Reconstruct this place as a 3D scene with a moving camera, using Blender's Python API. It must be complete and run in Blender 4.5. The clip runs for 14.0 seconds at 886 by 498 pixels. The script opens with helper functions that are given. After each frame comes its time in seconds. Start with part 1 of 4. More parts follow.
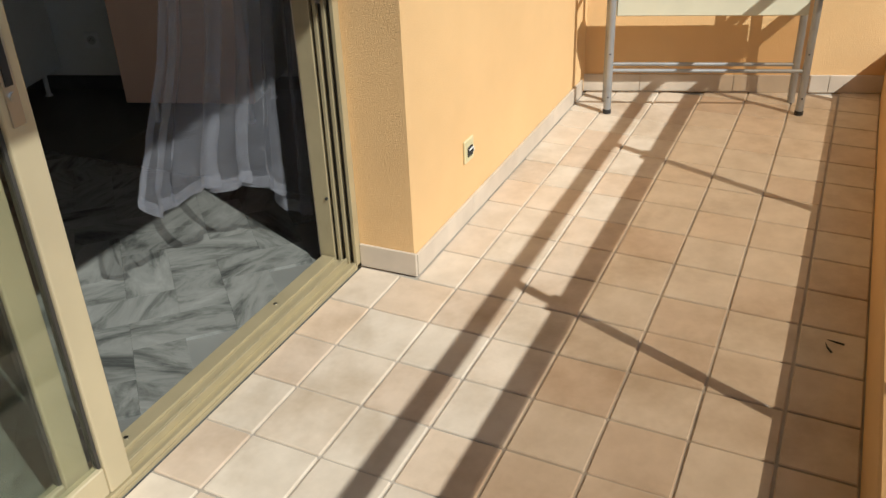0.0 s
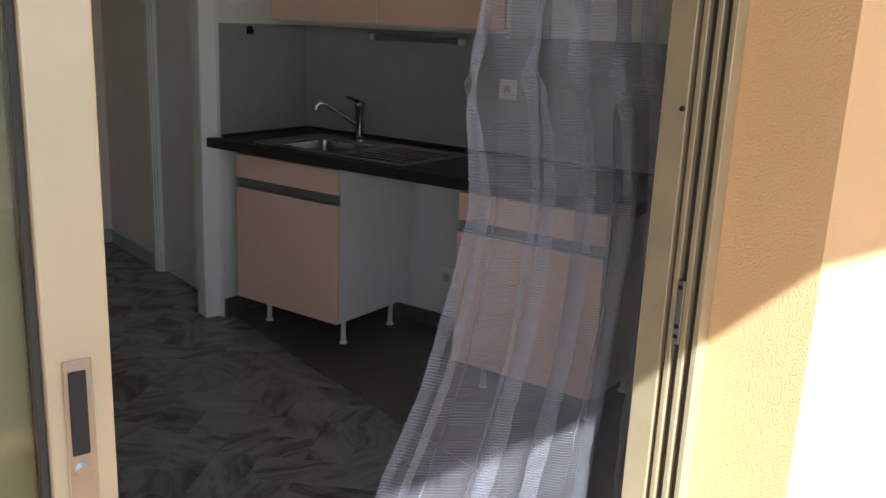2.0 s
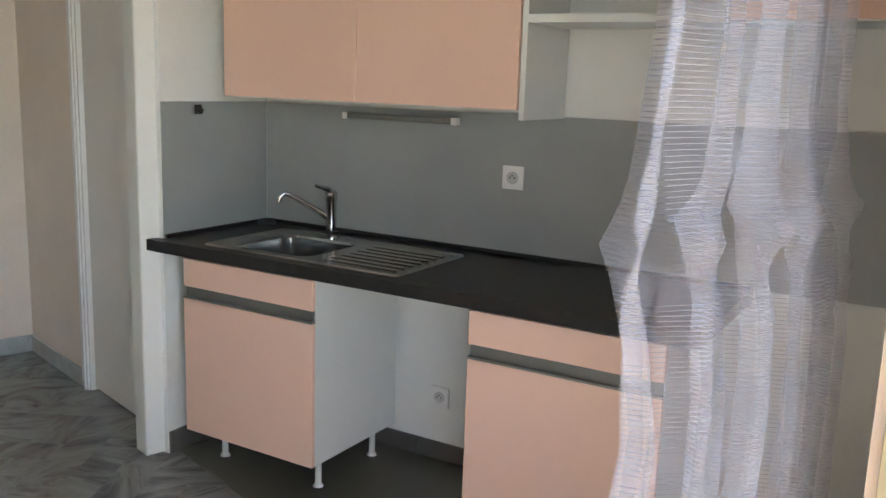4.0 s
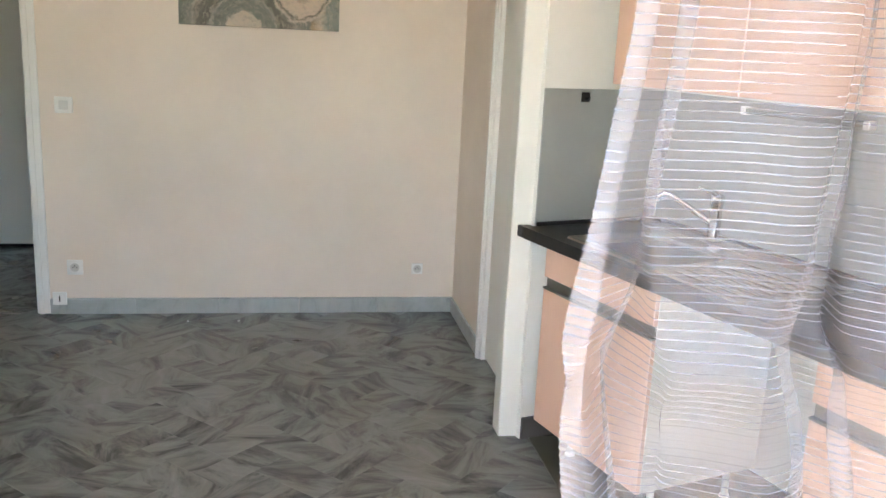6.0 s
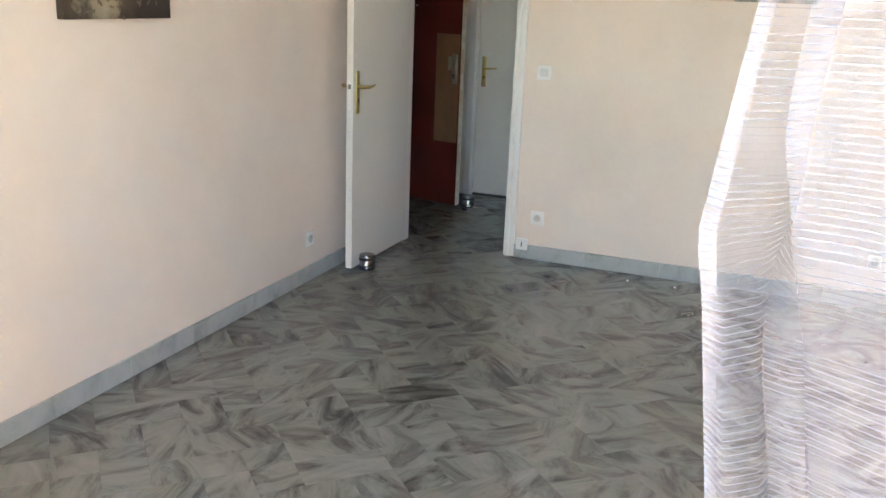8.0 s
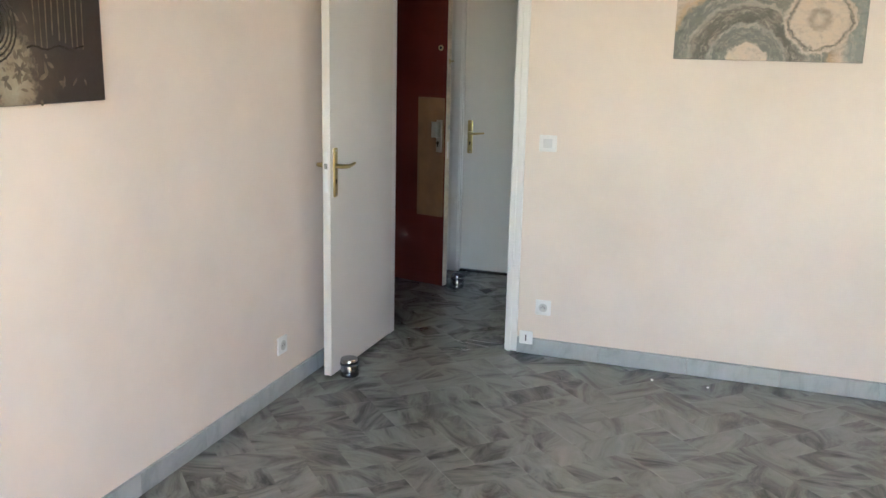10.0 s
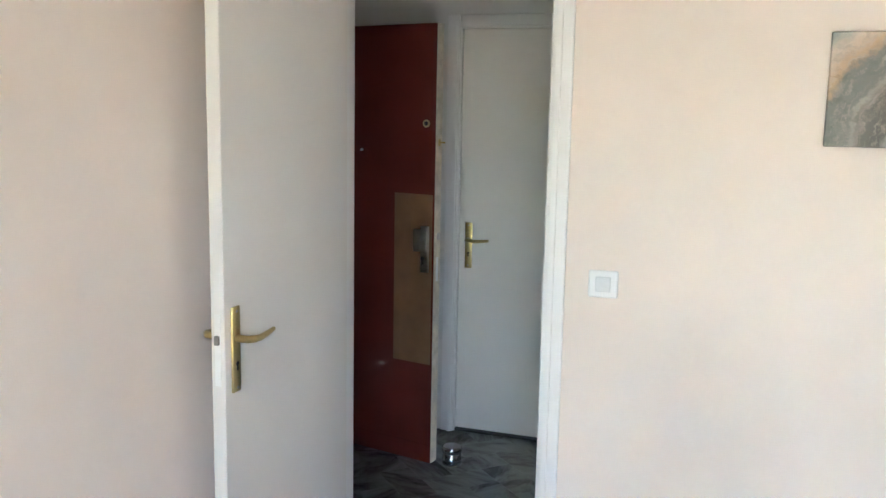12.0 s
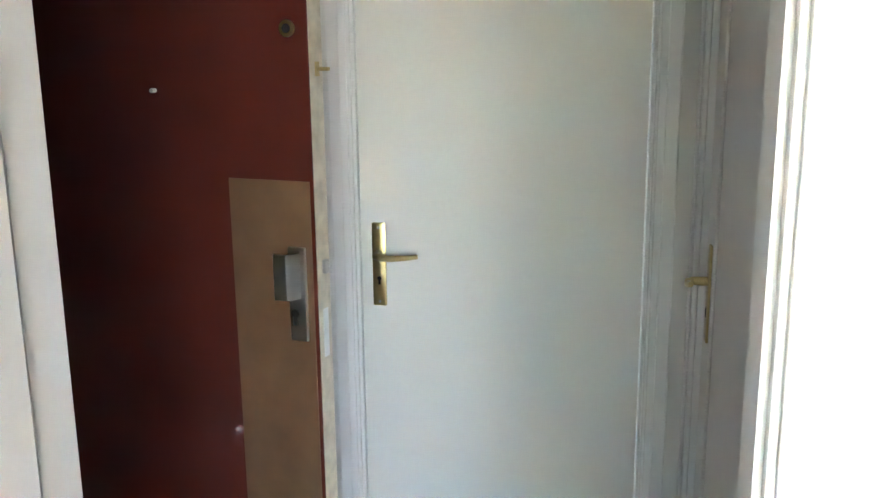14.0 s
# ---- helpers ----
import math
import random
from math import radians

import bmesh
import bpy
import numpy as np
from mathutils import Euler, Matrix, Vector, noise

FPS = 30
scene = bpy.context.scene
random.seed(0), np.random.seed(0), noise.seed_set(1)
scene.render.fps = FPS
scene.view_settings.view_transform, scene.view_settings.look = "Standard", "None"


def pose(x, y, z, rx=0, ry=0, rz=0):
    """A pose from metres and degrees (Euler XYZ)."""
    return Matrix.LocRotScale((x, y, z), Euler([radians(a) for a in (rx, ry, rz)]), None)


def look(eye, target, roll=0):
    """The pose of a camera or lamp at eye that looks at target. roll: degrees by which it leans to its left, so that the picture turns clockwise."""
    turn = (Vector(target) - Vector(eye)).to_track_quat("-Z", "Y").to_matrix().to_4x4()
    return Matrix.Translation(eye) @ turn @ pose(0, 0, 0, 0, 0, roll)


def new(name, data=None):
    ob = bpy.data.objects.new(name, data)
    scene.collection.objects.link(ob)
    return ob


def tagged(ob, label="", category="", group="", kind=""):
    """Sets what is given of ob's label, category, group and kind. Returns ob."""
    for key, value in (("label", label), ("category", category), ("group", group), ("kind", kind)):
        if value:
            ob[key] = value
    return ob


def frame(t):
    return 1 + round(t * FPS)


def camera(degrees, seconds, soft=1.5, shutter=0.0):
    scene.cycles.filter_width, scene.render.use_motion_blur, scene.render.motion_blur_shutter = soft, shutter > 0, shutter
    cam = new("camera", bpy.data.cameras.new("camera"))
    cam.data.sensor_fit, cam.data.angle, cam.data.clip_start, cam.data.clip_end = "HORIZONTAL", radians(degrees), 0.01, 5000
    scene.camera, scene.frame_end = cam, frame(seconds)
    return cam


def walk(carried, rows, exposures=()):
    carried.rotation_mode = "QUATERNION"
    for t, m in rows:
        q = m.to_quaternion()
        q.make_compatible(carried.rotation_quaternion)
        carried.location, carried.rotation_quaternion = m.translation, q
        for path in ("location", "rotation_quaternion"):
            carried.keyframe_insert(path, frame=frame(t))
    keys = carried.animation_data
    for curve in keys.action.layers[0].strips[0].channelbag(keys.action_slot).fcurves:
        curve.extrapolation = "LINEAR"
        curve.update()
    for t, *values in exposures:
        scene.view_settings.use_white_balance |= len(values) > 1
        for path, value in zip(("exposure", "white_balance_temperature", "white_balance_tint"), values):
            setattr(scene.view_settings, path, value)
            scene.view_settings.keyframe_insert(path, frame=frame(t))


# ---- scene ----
cam = camera(53.4, 14.0)
EXPO = [(0.0, 0.1, 5950, 5), (0.8, 0.15, 5900, 5), (1.5, 0.62, 5900, 12), (2.0, 1.85, 5550, 10), (2.5, 2.75, 5550, 10), (2.7, 2.9, 5550, 10), (4.8, 3.9, 5750, 10), (5.0, 3.95, 5800, 10),
        (6.0, 4.3, 5850, 10), (7.0, 4.68, 5750, 10), (9.5, 4.52, 5800, 10), (10.0, 4.85, 5700, 11), (10.5, 5.08, 5700, 11), (11.0, 5.12, 5650, 11), (12.0, 5.1, 5400, 11), (12.5, 5.25, 5300, 11), (13.0, 5.2, 5300, 11), (13.5, 5.5, 5400, 11), (14.0, 6.15, 5480, 12)]
PATH = [
    (0, (-2.177, -1.328, 1.441), (-0.593, -0.578, 0.477), -2.4),
    (0.5, (-2.098, -1.271, 1.434), (-0.636, -0.311, 0.463), -2.0),
    (1, (-1.863, -1.127, 1.419), (-0.435, 0.04, 0.645), 0.0),
    (1.5, (-1.629, -1.026, 1.394), (-0.299, 0.35, 0.811), 1.4),
    (2, (-1.371, -0.896, 1.435), (-0.154, 0.61, 0.934), 2.5),
    (2.5, (-1.211, -0.603, 1.431), (0.04, 0.891, 0.98), 2.6),
    (2.7, (-1.176, -0.489, 1.442), (0.118, 0.968, 0.991), 2.4),
    (4.8, (-0.958, -0.213, 1.506), (0.378, 1.233, 1.155), 1.7),
    (5, (-0.882, -0.258, 1.512), (0.298, 1.297, 1.079), 2.2),
    (5.5, (-0.69, -0.329, 1.534), (0.048, 1.46, 1.027), 2.4),
    (6, (-0.563, -0.235, 1.54), (-0.209, 1.7, 1.072), 2.8),
    (6.5, (-0.462, -0.243, 1.554), (-0.674, 1.725, 1.1), 2.9),
    (7, (-0.36, -0.37, 1.53), (-0.962, 1.47, 1.033), 2.5),
    (7.2, (-0.335, -0.43, 1.519), (-0.994, 1.378, 0.97), 2.2),
    (9.3, (-0.448, -0.224, 1.56), (-1.153, 1.566, 1.012), 2.3),
    (9.5, (-0.563, -0.093, 1.57), (-1.261, 1.71, 1.059), 2.2),
    (10, (-0.736, 0.214, 1.582), (-1.37, 2.058, 1.135), 1.3),
    (10.5, (-0.891, 0.637, 1.611), (-1.525, 2.495, 1.225), 1.6),
    (11, (-1.051, 1.03, 1.611), (-1.698, 2.892, 1.273), 1.9),
    (11.5, (-1.21, 1.462, 1.6), (-1.827, 3.337, 1.282), 1.3),
    (12, (-1.323, 1.952, 1.62), (-1.951, 3.827, 1.317), 1.1),
    (12.5, (-1.517, 2.423, 1.587), (-2.125, 4.301, 1.261), 0.0),
    (13, (-1.67, 2.897, 1.552), (-2.237, 4.778, 1.179), -0.2),
    (13.5, (-1.839, 3.393, 1.514), (-2.363, 5.282, 1.115), 0.3),
    (14, (-2.019, 3.877, 1.512), (-2.356, 5.804, 1.091), -0.5),
]
walk(cam, [(t, look(eye, target, roll)) for t, eye, target, roll in PATH],
     exposures=EXPO)

# ---- light ----
world = bpy.data.worlds.new("world")
scene.world = world
world.use_nodes = True
wn = world.node_tree
sky = wn.nodes.new("ShaderNodeTexSky")
sky.sky_type, sky.sun_disc = "NISHITA", False
SUN_EL = radians(42)
SUN_TO = Vector((0.41 * math.cos(SUN_EL), 0.912 * math.cos(SUN_EL), -math.sin(SUN_EL)))
sky.sun_elevation, sky.sun_rotation = SUN_EL, math.atan2(-0.41, -0.912)
wn.links.new(sky.outputs[0], wn.nodes["Background"].inputs[0])
wn.nodes["Background"].inputs[1].default_value = 0.08
sun = new("sun", bpy.data.lights.new("sun", "SUN"))
sun.data.energy, sun.data.angle, sun.data.color = 4.5, radians(0.5), (1, 0.93, 0.82)
sun.matrix_world = look(Vector((-4, -10, 10)), Vector((-4, -10, 10)) + SUN_TO)


# ---- helpers of this scene ----
def node(nt, kind, **values):
    n = nt.nodes.new(kind)
    for k, v in values.items():
        n.inputs[k].default_value = v
    return n


def ramp(nt, fac, *stops):
    r = nt.nodes.new("ShaderNodeValToRGB")
    while len(r.color_ramp.elements) < len(stops):
        r.color_ramp.elements.new(0.5)
    for e, (p, c) in zip(r.color_ramp.elements, stops):
        e.position, e.color = p, (*c, 1)
    nt.links.new(fac, r.inputs[0])
    return r.outputs[0]


def blank(name):
    m = bpy.data.materials.new(name)
    m.use_nodes = True
    nt = m.node_tree
    return m, nt, nt.nodes["Principled BSDF"]


def paint(name, colour, rough=0.5, metal=0.0, vary=0.06, size=3.0, grain=200.0, bump=0.05, coat=0.0, spec=0.5):
    """A surface with blotches at one scale and grain at another."""
    m, nt, p = blank(name)
    tc = nt.nodes.new("ShaderNodeTexCoord")
    big = node(nt, "ShaderNodeTexNoise", Scale=size, Detail=4.0)
    fine = node(nt, "ShaderNodeTexNoise", Scale=grain, Detail=3.0)
    for n in (big, fine):
        nt.links.new(tc.outputs["Object"], n.inputs["Vector"])
    lo, hi = [c * (1 - vary) for c in colour], [min(1, c * (1 + vary)) for c in colour]
    nt.links.new(ramp(nt, big.outputs[0], (0.3, lo), (0.7, hi)), p.inputs["Base Color"])
    mr = nt.nodes.new("ShaderNodeMapRange")
    mr.inputs["To Min"].default_value, mr.inputs["To Max"].default_value = rough * 0.85, min(1, rough * 1.15)
    nt.links.new(big.outputs[0], mr.inputs[0])
    nt.links.new(mr.outputs[0], p.inputs["Roughness"])
    p.inputs["Metallic"].default_value = metal
    p.inputs["Coat Weight"].default_value = coat
    p.inputs["Specular IOR Level"].default_value = spec
    if bump:
        b = node(nt, "ShaderNodeBump", Strength=bump, Distance=0.004)
        nt.links.new(fine.outputs[0], b.inputs["Height"])
        nt.links.new(b.outputs[0], p.inputs["Normal"])
    return m


def piece_random(nt):
    a = nt.nodes.new("ShaderNodeObjectInfo").outputs["Random"]
    b = nt.nodes.new("ShaderNodeNewGeometry").outputs["Random Per Island"]
    s = nt.nodes.new("ShaderNodeMath")
    s.operation = "ADD"
    nt.links.new(a, s.inputs[0])
    nt.links.new(b, s.inputs[1])
    f = nt.nodes.new("ShaderNodeMath")
    f.operation = "FRACT"
    nt.links.new(s.outputs[0], f.inputs[0])
    return f.outputs[0]


def marble(name, dark, mid, light, rough):
    """Streaked grey marble; every slab has its own vein direction and tone."""
    m, nt, p = blank(name)
    geo = nt.nodes.new("ShaderNodeNewGeometry")
    rnd = piece_random(nt)
    turn = nt.nodes.new("ShaderNodeVectorRotate")
    turn.rotation_type = "Z_AXIS"
    ang = nt.nodes.new("ShaderNodeMath")
    ang.operation = "MULTIPLY"
    ang.inputs[1].default_value = 19.0
    nt.links.new(rnd, ang.inputs[0])
    nt.links.new(ang.outputs[0], turn.inputs["Angle"])
    nt.links.new(geo.outputs["Position"], turn.inputs["Vector"])
    st = nt.nodes.new("ShaderNodeVectorMath")
    st.operation = "MULTIPLY"
    st.inputs[1].default_value = (3.0, 8.5, 4.0)
    nt.links.new(turn.outputs[0], st.inputs[0])
    n1 = node(nt, "ShaderNodeTexNoise", Scale=1.0, Detail=9.0, Roughness=0.66, Distortion=0.9)
    nt.links.new(st.outputs[0], n1.inputs["Vector"])
    add = nt.nodes.new("ShaderNodeMath")
    add.operation = "MULTIPLY_ADD"
    add.inputs[1].default_value, add.inputs[2].default_value = 0.07, -0.035
    nt.links.new(rnd, add.inputs[0])
    tot = nt.nodes.new("ShaderNodeMath")
    nt.links.new(n1.outputs[0], tot.inputs[0])
    nt.links.new(add.outputs[0], tot.inputs[1])
    nt.links.new(ramp(nt, tot.outputs[0], (0.34, dark), (0.455, mid), (0.52, [0.6 * a + 0.4 * b for a, b in zip(mid, light)]), (0.74, light)), p.inputs["Base Color"])
    n2 = node(nt, "ShaderNodeTexNoise", Scale=2.2, Detail=5.0)
    nt.links.new(geo.outputs["Position"], n2.inputs["Vector"])
    mr = nt.nodes.new("ShaderNodeMapRange")
    mr.inputs["To Min"].default_value, mr.inputs["To Max"].default_value = rough * 0.7, rough * 1.3
    nt.links.new(n2.outputs[0], mr.inputs[0])
    nt.links.new(mr.outputs[0], p.inputs["Roughness"])
    return m


def terracotta():
    m, nt, p = blank("terrace_tile")
    geo = nt.nodes.new("ShaderNodeNewGeometry")
    rnd = piece_random(nt)
    n1 = node(nt, "ShaderNodeTexNoise", Scale=9.0, Detail=6.0, Roughness=0.6)
    n2 = node(nt, "ShaderNodeTexNoise", Scale=90.0, Detail=3.0)
    n3 = node(nt, "ShaderNodeTexNoise", Scale=2.1, Detail=5.0, Roughness=0.65)
    for n in (n1, n2, n3):
        nt.links.new(geo.outputs["Position"], n.inputs["Vector"])
    tone = ramp(nt, rnd, (0.0, (0.60, 0.48, 0.37)), (0.35, (0.64, 0.54, 0.43)), (0.7, (0.66, 0.58, 0.48)), (1.0, (0.65, 0.51, 0.38)))
    blot = ramp(nt, n1.outputs[0], (0.3, (0.80, 0.78, 0.75)), (0.65, (1, 1, 1)))
    dirt = ramp(nt, n3.outputs[0], (0.32, (0.72, 0.66, 0.58)), (0.5, (1, 1, 1)))
    last = tone
    for other in (blot, dirt):
        mx = nt.nodes.new("ShaderNodeMix")
        mx.data_type, mx.blend_type = "RGBA", "MULTIPLY"
        mx.inputs[0].default_value = 0.8
        nt.links.new(last, mx.inputs[6])
        nt.links.new(other, mx.inputs[7])
        last = mx.outputs[2]
    nt.links.new(last, p.inputs["Base Color"])
    p.inputs["Roughness"].default_value = 0.55
    b = node(nt, "ShaderNodeBump", Strength=0.25, Distance=0.002)
    nt.links.new(n2.outputs[0], b.inputs["Height"])
    nt.links.new(b.outputs[0], p.inputs["Normal"])
    return m


def render_coat(name, colour, scale, depth):
    """Painted render with a rough trowelled relief and faint stains."""
    m, nt, p = blank(name)
    geo = nt.nodes.new("ShaderNodeNewGeometry")
    n1 = node(nt, "ShaderNodeTexNoise", Scale=1.6, Detail=6.0, Roughness=0.6)
    n2 = node(nt, "ShaderNodeTexNoise", Scale=scale, Detail=4.0, Roughness=0.6)
    for n in (n1, n2):
        nt.links.new(geo.outputs["Position"], n.inputs["Vector"])
    lo, hi = [c * 0.93 for c in colour], [min(1, c * 1.05) for c in colour]
    nt.links.new(ramp(nt, n1.outputs[0], (0.3, lo), (0.7, hi)), p.inputs["Base Color"])
    p.inputs["Roughness"].default_value = 0.85
    p.inputs["Specular IOR Level"].default_value = 0.25
    b = node(nt, "ShaderNodeBump", Strength=0.6, Distance=depth)
    nt.links.new(n2.outputs[0], b.inputs["Height"])
    nt.links.new(b.outputs[0], p.inputs["Normal"])
    return m


def clear_glass(name, tint, opacity):
    """A thin pane: mostly see-through, with a real mirror coat."""
    m, nt, p = blank(name)
    out = nt.nodes["Material Output"]
    tr = node(nt, "ShaderNodeBsdfTransparent", Color=(*tint, 1))
    gl = node(nt, "ShaderNodeBsdfGlossy", Color=(1, 1, 1, 1), Roughness=0.01)
    lw = node(nt, "ShaderNodeLayerWeight", Blend=0.5)
    pw = nt.nodes.new("ShaderNodeMath")
    pw.operation = "POWER"
    pw.inputs[1].default_value = 4.0
    nt.links.new(lw.outputs["Facing"], pw.inputs[0])
    fr = nt.nodes.new("ShaderNodeMapRange")
    fr.inputs["To Min"].default_value, fr.inputs["To Max"].default_value = 0.03, 0.8
    nt.links.new(pw.outputs[0], fr.inputs[0])
    mx = nt.nodes.new("ShaderNodeMixShader")
    nt.links.new(fr.outputs[0], mx.inputs[0])
    nt.links.new(tr.outputs[0], mx.inputs[1])
    nt.links.new(gl.outputs[0], mx.inputs[2])
    nt.links.new(mx.outputs[0], out.inputs[0])
    return m


def sheer(name, gauze, thread):
    """Organza: gauze that lets most light through, crossed by shiny horizontal threads."""
    m, nt, p = blank(name)
    out = nt.nodes["Material Output"]
    tc = nt.nodes.new("ShaderNodeTexCoord")
    sep = nt.nodes.new("ShaderNodeSeparateXYZ")
    nt.links.new(tc.outputs["UV"], sep.inputs[0])
    wob = node(nt, "ShaderNodeTexNoise", Scale=7.0, Detail=2.0)
    nt.links.new(tc.outputs["UV"], wob.inputs["Vector"])
    ma = nt.nodes.new("ShaderNodeMath")
    ma.operation = "MULTIPLY_ADD"
    ma.inputs[1].default_value = 0.002
    nt.links.new(wob.outputs[0], ma.inputs[0])
    nt.links.new(sep.outputs[1], ma.inputs[2])
    mul = nt.nodes.new("ShaderNodeMath")
    mul.operation = "MULTIPLY"
    mul.inputs[1].default_value = 190.0
    nt.links.new(ma.outputs[0], mul.inputs[0])
    fr = nt.nodes.new("ShaderNodeMath")
    fr.operation = "FRACT"
    nt.links.new(mul.outputs[0], fr.inputs[0])
    line = ramp(nt, fr.outputs[0], (0.0, (1, 1, 1)), (0.075, (1, 1, 1)), (0.14, (0, 0, 0)), (1.0, (0, 0, 0)))
    # threads break off here and there
    cmb = nt.nodes.new("ShaderNodeVectorMath")
    cmb.operation = "MULTIPLY"
    cmb.inputs[1].default_value = (6.0, 22.0, 1.0)
    nt.links.new(tc.outputs["UV"], cmb.inputs[0])
    brk = node(nt, "ShaderNodeTexNoise", Scale=1.0, Detail=2.0)
    nt.links.new(cmb.outputs[0], brk.inputs["Vector"])
    gap = ramp(nt, brk.outputs[0], (0.34, (0.15, 0.15, 0.15)), (0.50, (1, 1, 1)))
    both = nt.nodes.new("ShaderNodeMath")
    both.operation = "MULTIPLY"
    nt.links.new(line, both.inputs[0])
    nt.links.new(gap, both.inputs[1])
    cover = nt.nodes.new("ShaderNodeMapRange")
    cover.inputs["To Min"].default_value, cover.inputs["To Max"].default_value = gauze, thread
    nt.links.new(both.outputs[0], cover.inputs[0])
    tr = nt.nodes.new("ShaderNodeBsdfTransparent")
    df = node(nt, "ShaderNodeBsdfDiffuse", Color=(0.37, 0.385, 0.44, 1))
    tl = node(nt, "ShaderNodeBsdfTranslucent", Color=(0.37, 0.385, 0.44, 1))
    gl = node(nt, "ShaderNodeBsdfGlossy", Color=(0.95, 0.95, 1, 1), Roughness=0.28)
    crumple = node(nt, "ShaderNodeTexNoise", Scale=26.0, Detail=3.0, Distortion=1.5)
    nt.links.new(tc.outputs["Object"], crumple.inputs["Vector"])
    # the lower cloth is the most crumpled
    low = nt.nodes.new("ShaderNodeMapRange")
    low.inputs["From Min"].default_value, low.inputs["From Max"].default_value = 0.40, 0.62
    low.inputs["To Min"].default_value, low.inputs["To Max"].default_value = 1.0, 0.12
    nt.links.new(sep.outputs[1], low.inputs[0])
    high = nt.nodes.new("ShaderNodeMath")
    high.operation = "MULTIPLY"
    nt.links.new(crumple.outputs[0], high.inputs[0])
    nt.links.new(low.outputs[0], high.inputs[1])
    dent = node(nt, "ShaderNodeBump", Strength=1.0, Distance=0.09)
    nt.links.new(high.outputs[0], dent.inputs["Height"])
    nt.links.new(dent.outputs[0], gl.inputs["Normal"])
    m1, m2, m3 = (nt.nodes.new("ShaderNodeMixShader") for _ in range(3))
    m1.inputs[0].default_value, m2.inputs[0].default_value = 0.4, 0.06
    nt.links.new(df.outputs[0], m1.inputs[1])
    nt.links.new(tl.outputs[0], m1.inputs[2])
    nt.links.new(m1.outputs[0], m2.inputs[1])
    nt.links.new(gl.outputs[0], m2.inputs[2])
    nt.links.new(cover.outputs[0], m3.inputs[0])
    nt.links.new(tr.outputs[0], m3.inputs[1])
    nt.links.new(m2.outputs[0], m3.inputs[2])
    nt.links.new(m3.outputs[0], out.inputs[0])
    return m


def box(bm, x0, x1, y0, y1, z0, z1, bevel=0.0, seg=1):
    m = Matrix.LocRotScale(((x0 + x1) / 2, (y0 + y1) / 2, (z0 + z1) / 2), None, (abs(x1 - x0), abs(y1 - y0), abs(z1 - z0)))
    made = bmesh.ops.create_cube(bm, size=1, matrix=m)["verts"]
    if bevel:
        edges = list({e for v in made for e in v.link_edges})
        bmesh.ops.bevel(bm, geom=edges, offset=bevel, segments=seg, affect="EDGES", profile=0.5)
    return bm


def boxed(*a, bevel=0.0, seg=1):
    return box(bmesh.new(), *a, bevel=bevel, seg=seg)


def rod(bm, a, b, r, n=12, r2=None):
    a, b = Vector(a), Vector(b)
    m = Matrix.Translation((a + b) / 2) @ (b - a).to_track_quat("Z", "Y").to_matrix().to_4x4()
    bmesh.ops.create_cone(bm, cap_ends=True, segments=n, radius1=r, radius2=r if r2 is None else r2, depth=(b - a).length, matrix=m)
    return bm


def tube(bm, pts, r, n=10):
    """A bent round bar through the points; r may be a list."""
    pts = [Vector(p) for p in pts]
    rings = []
    for i, p in enumerate(pts):
        d = (pts[min(i + 1, len(pts) - 1)] - pts[max(i - 1, 0)]).normalized()
        q = d.to_track_quat("Z", "Y")
        rr = r[i] if isinstance(r, (list, tuple)) else r
        rings.append([bm.verts.new(p + q @ Vector((math.cos(k * math.tau / n) * rr, math.sin(k * math.tau / n) * rr, 0))) for k in range(n)])
    for a, b in zip(rings, rings[1:]):
        for k in range(n):
            bm.faces.new((a[k], a[(k + 1) % n], b[(k + 1) % n], b[k]))
    bm.faces.new(rings[0][::-1])
    bm.faces.new(rings[-1])
    return bm


def lathe(bm, profile, n=32):
    """Turned about z: (radius, height) from bottom to top."""
    rings = [[bm.verts.new((r * math.cos(k * math.tau / n), r * math.sin(k * math.tau / n), z)) for k in range(n)] for r, z in profile]
    for a, b in zip(rings, rings[1:]):
        for k in range(n):
            bm.faces.new((a[k], a[(k + 1) % n], b[(k + 1) % n], b[k]))
    bm.faces.new(rings[0][::-1])
    bm.faces.new(rings[-1])
    return bm


def mesh_of(name, bm, material, smooth=False):
    bmesh.ops.recalc_face_normals(bm, faces=bm.faces)
    me = bpy.data.meshes.new(name)
    bm.to_mesh(me)
    bm.free()
    me.materials.append(material)
    if smooth:
        for p in me.polygons:
            p.use_smooth = True
        me.set_sharp_from_angle(angle=radians(35))
    return me


def part(name, bm, material, parent, label="", smooth=False):
    ob = new(name, mesh_of(name, bm, material, smooth))
    ob.parent = parent
    return tagged(ob, label)


def thing(name, label, category, m=None, group=""):
    e = new(name)
    e.empty_display_size = 0.1
    if m is not None:
        e.matrix_world = m
    return tagged(e, label, category, group)


def structure(name, bm, material, label="", category=""):
    return tagged(new(name, mesh_of(name, bm, material)), label, category, kind="structure")


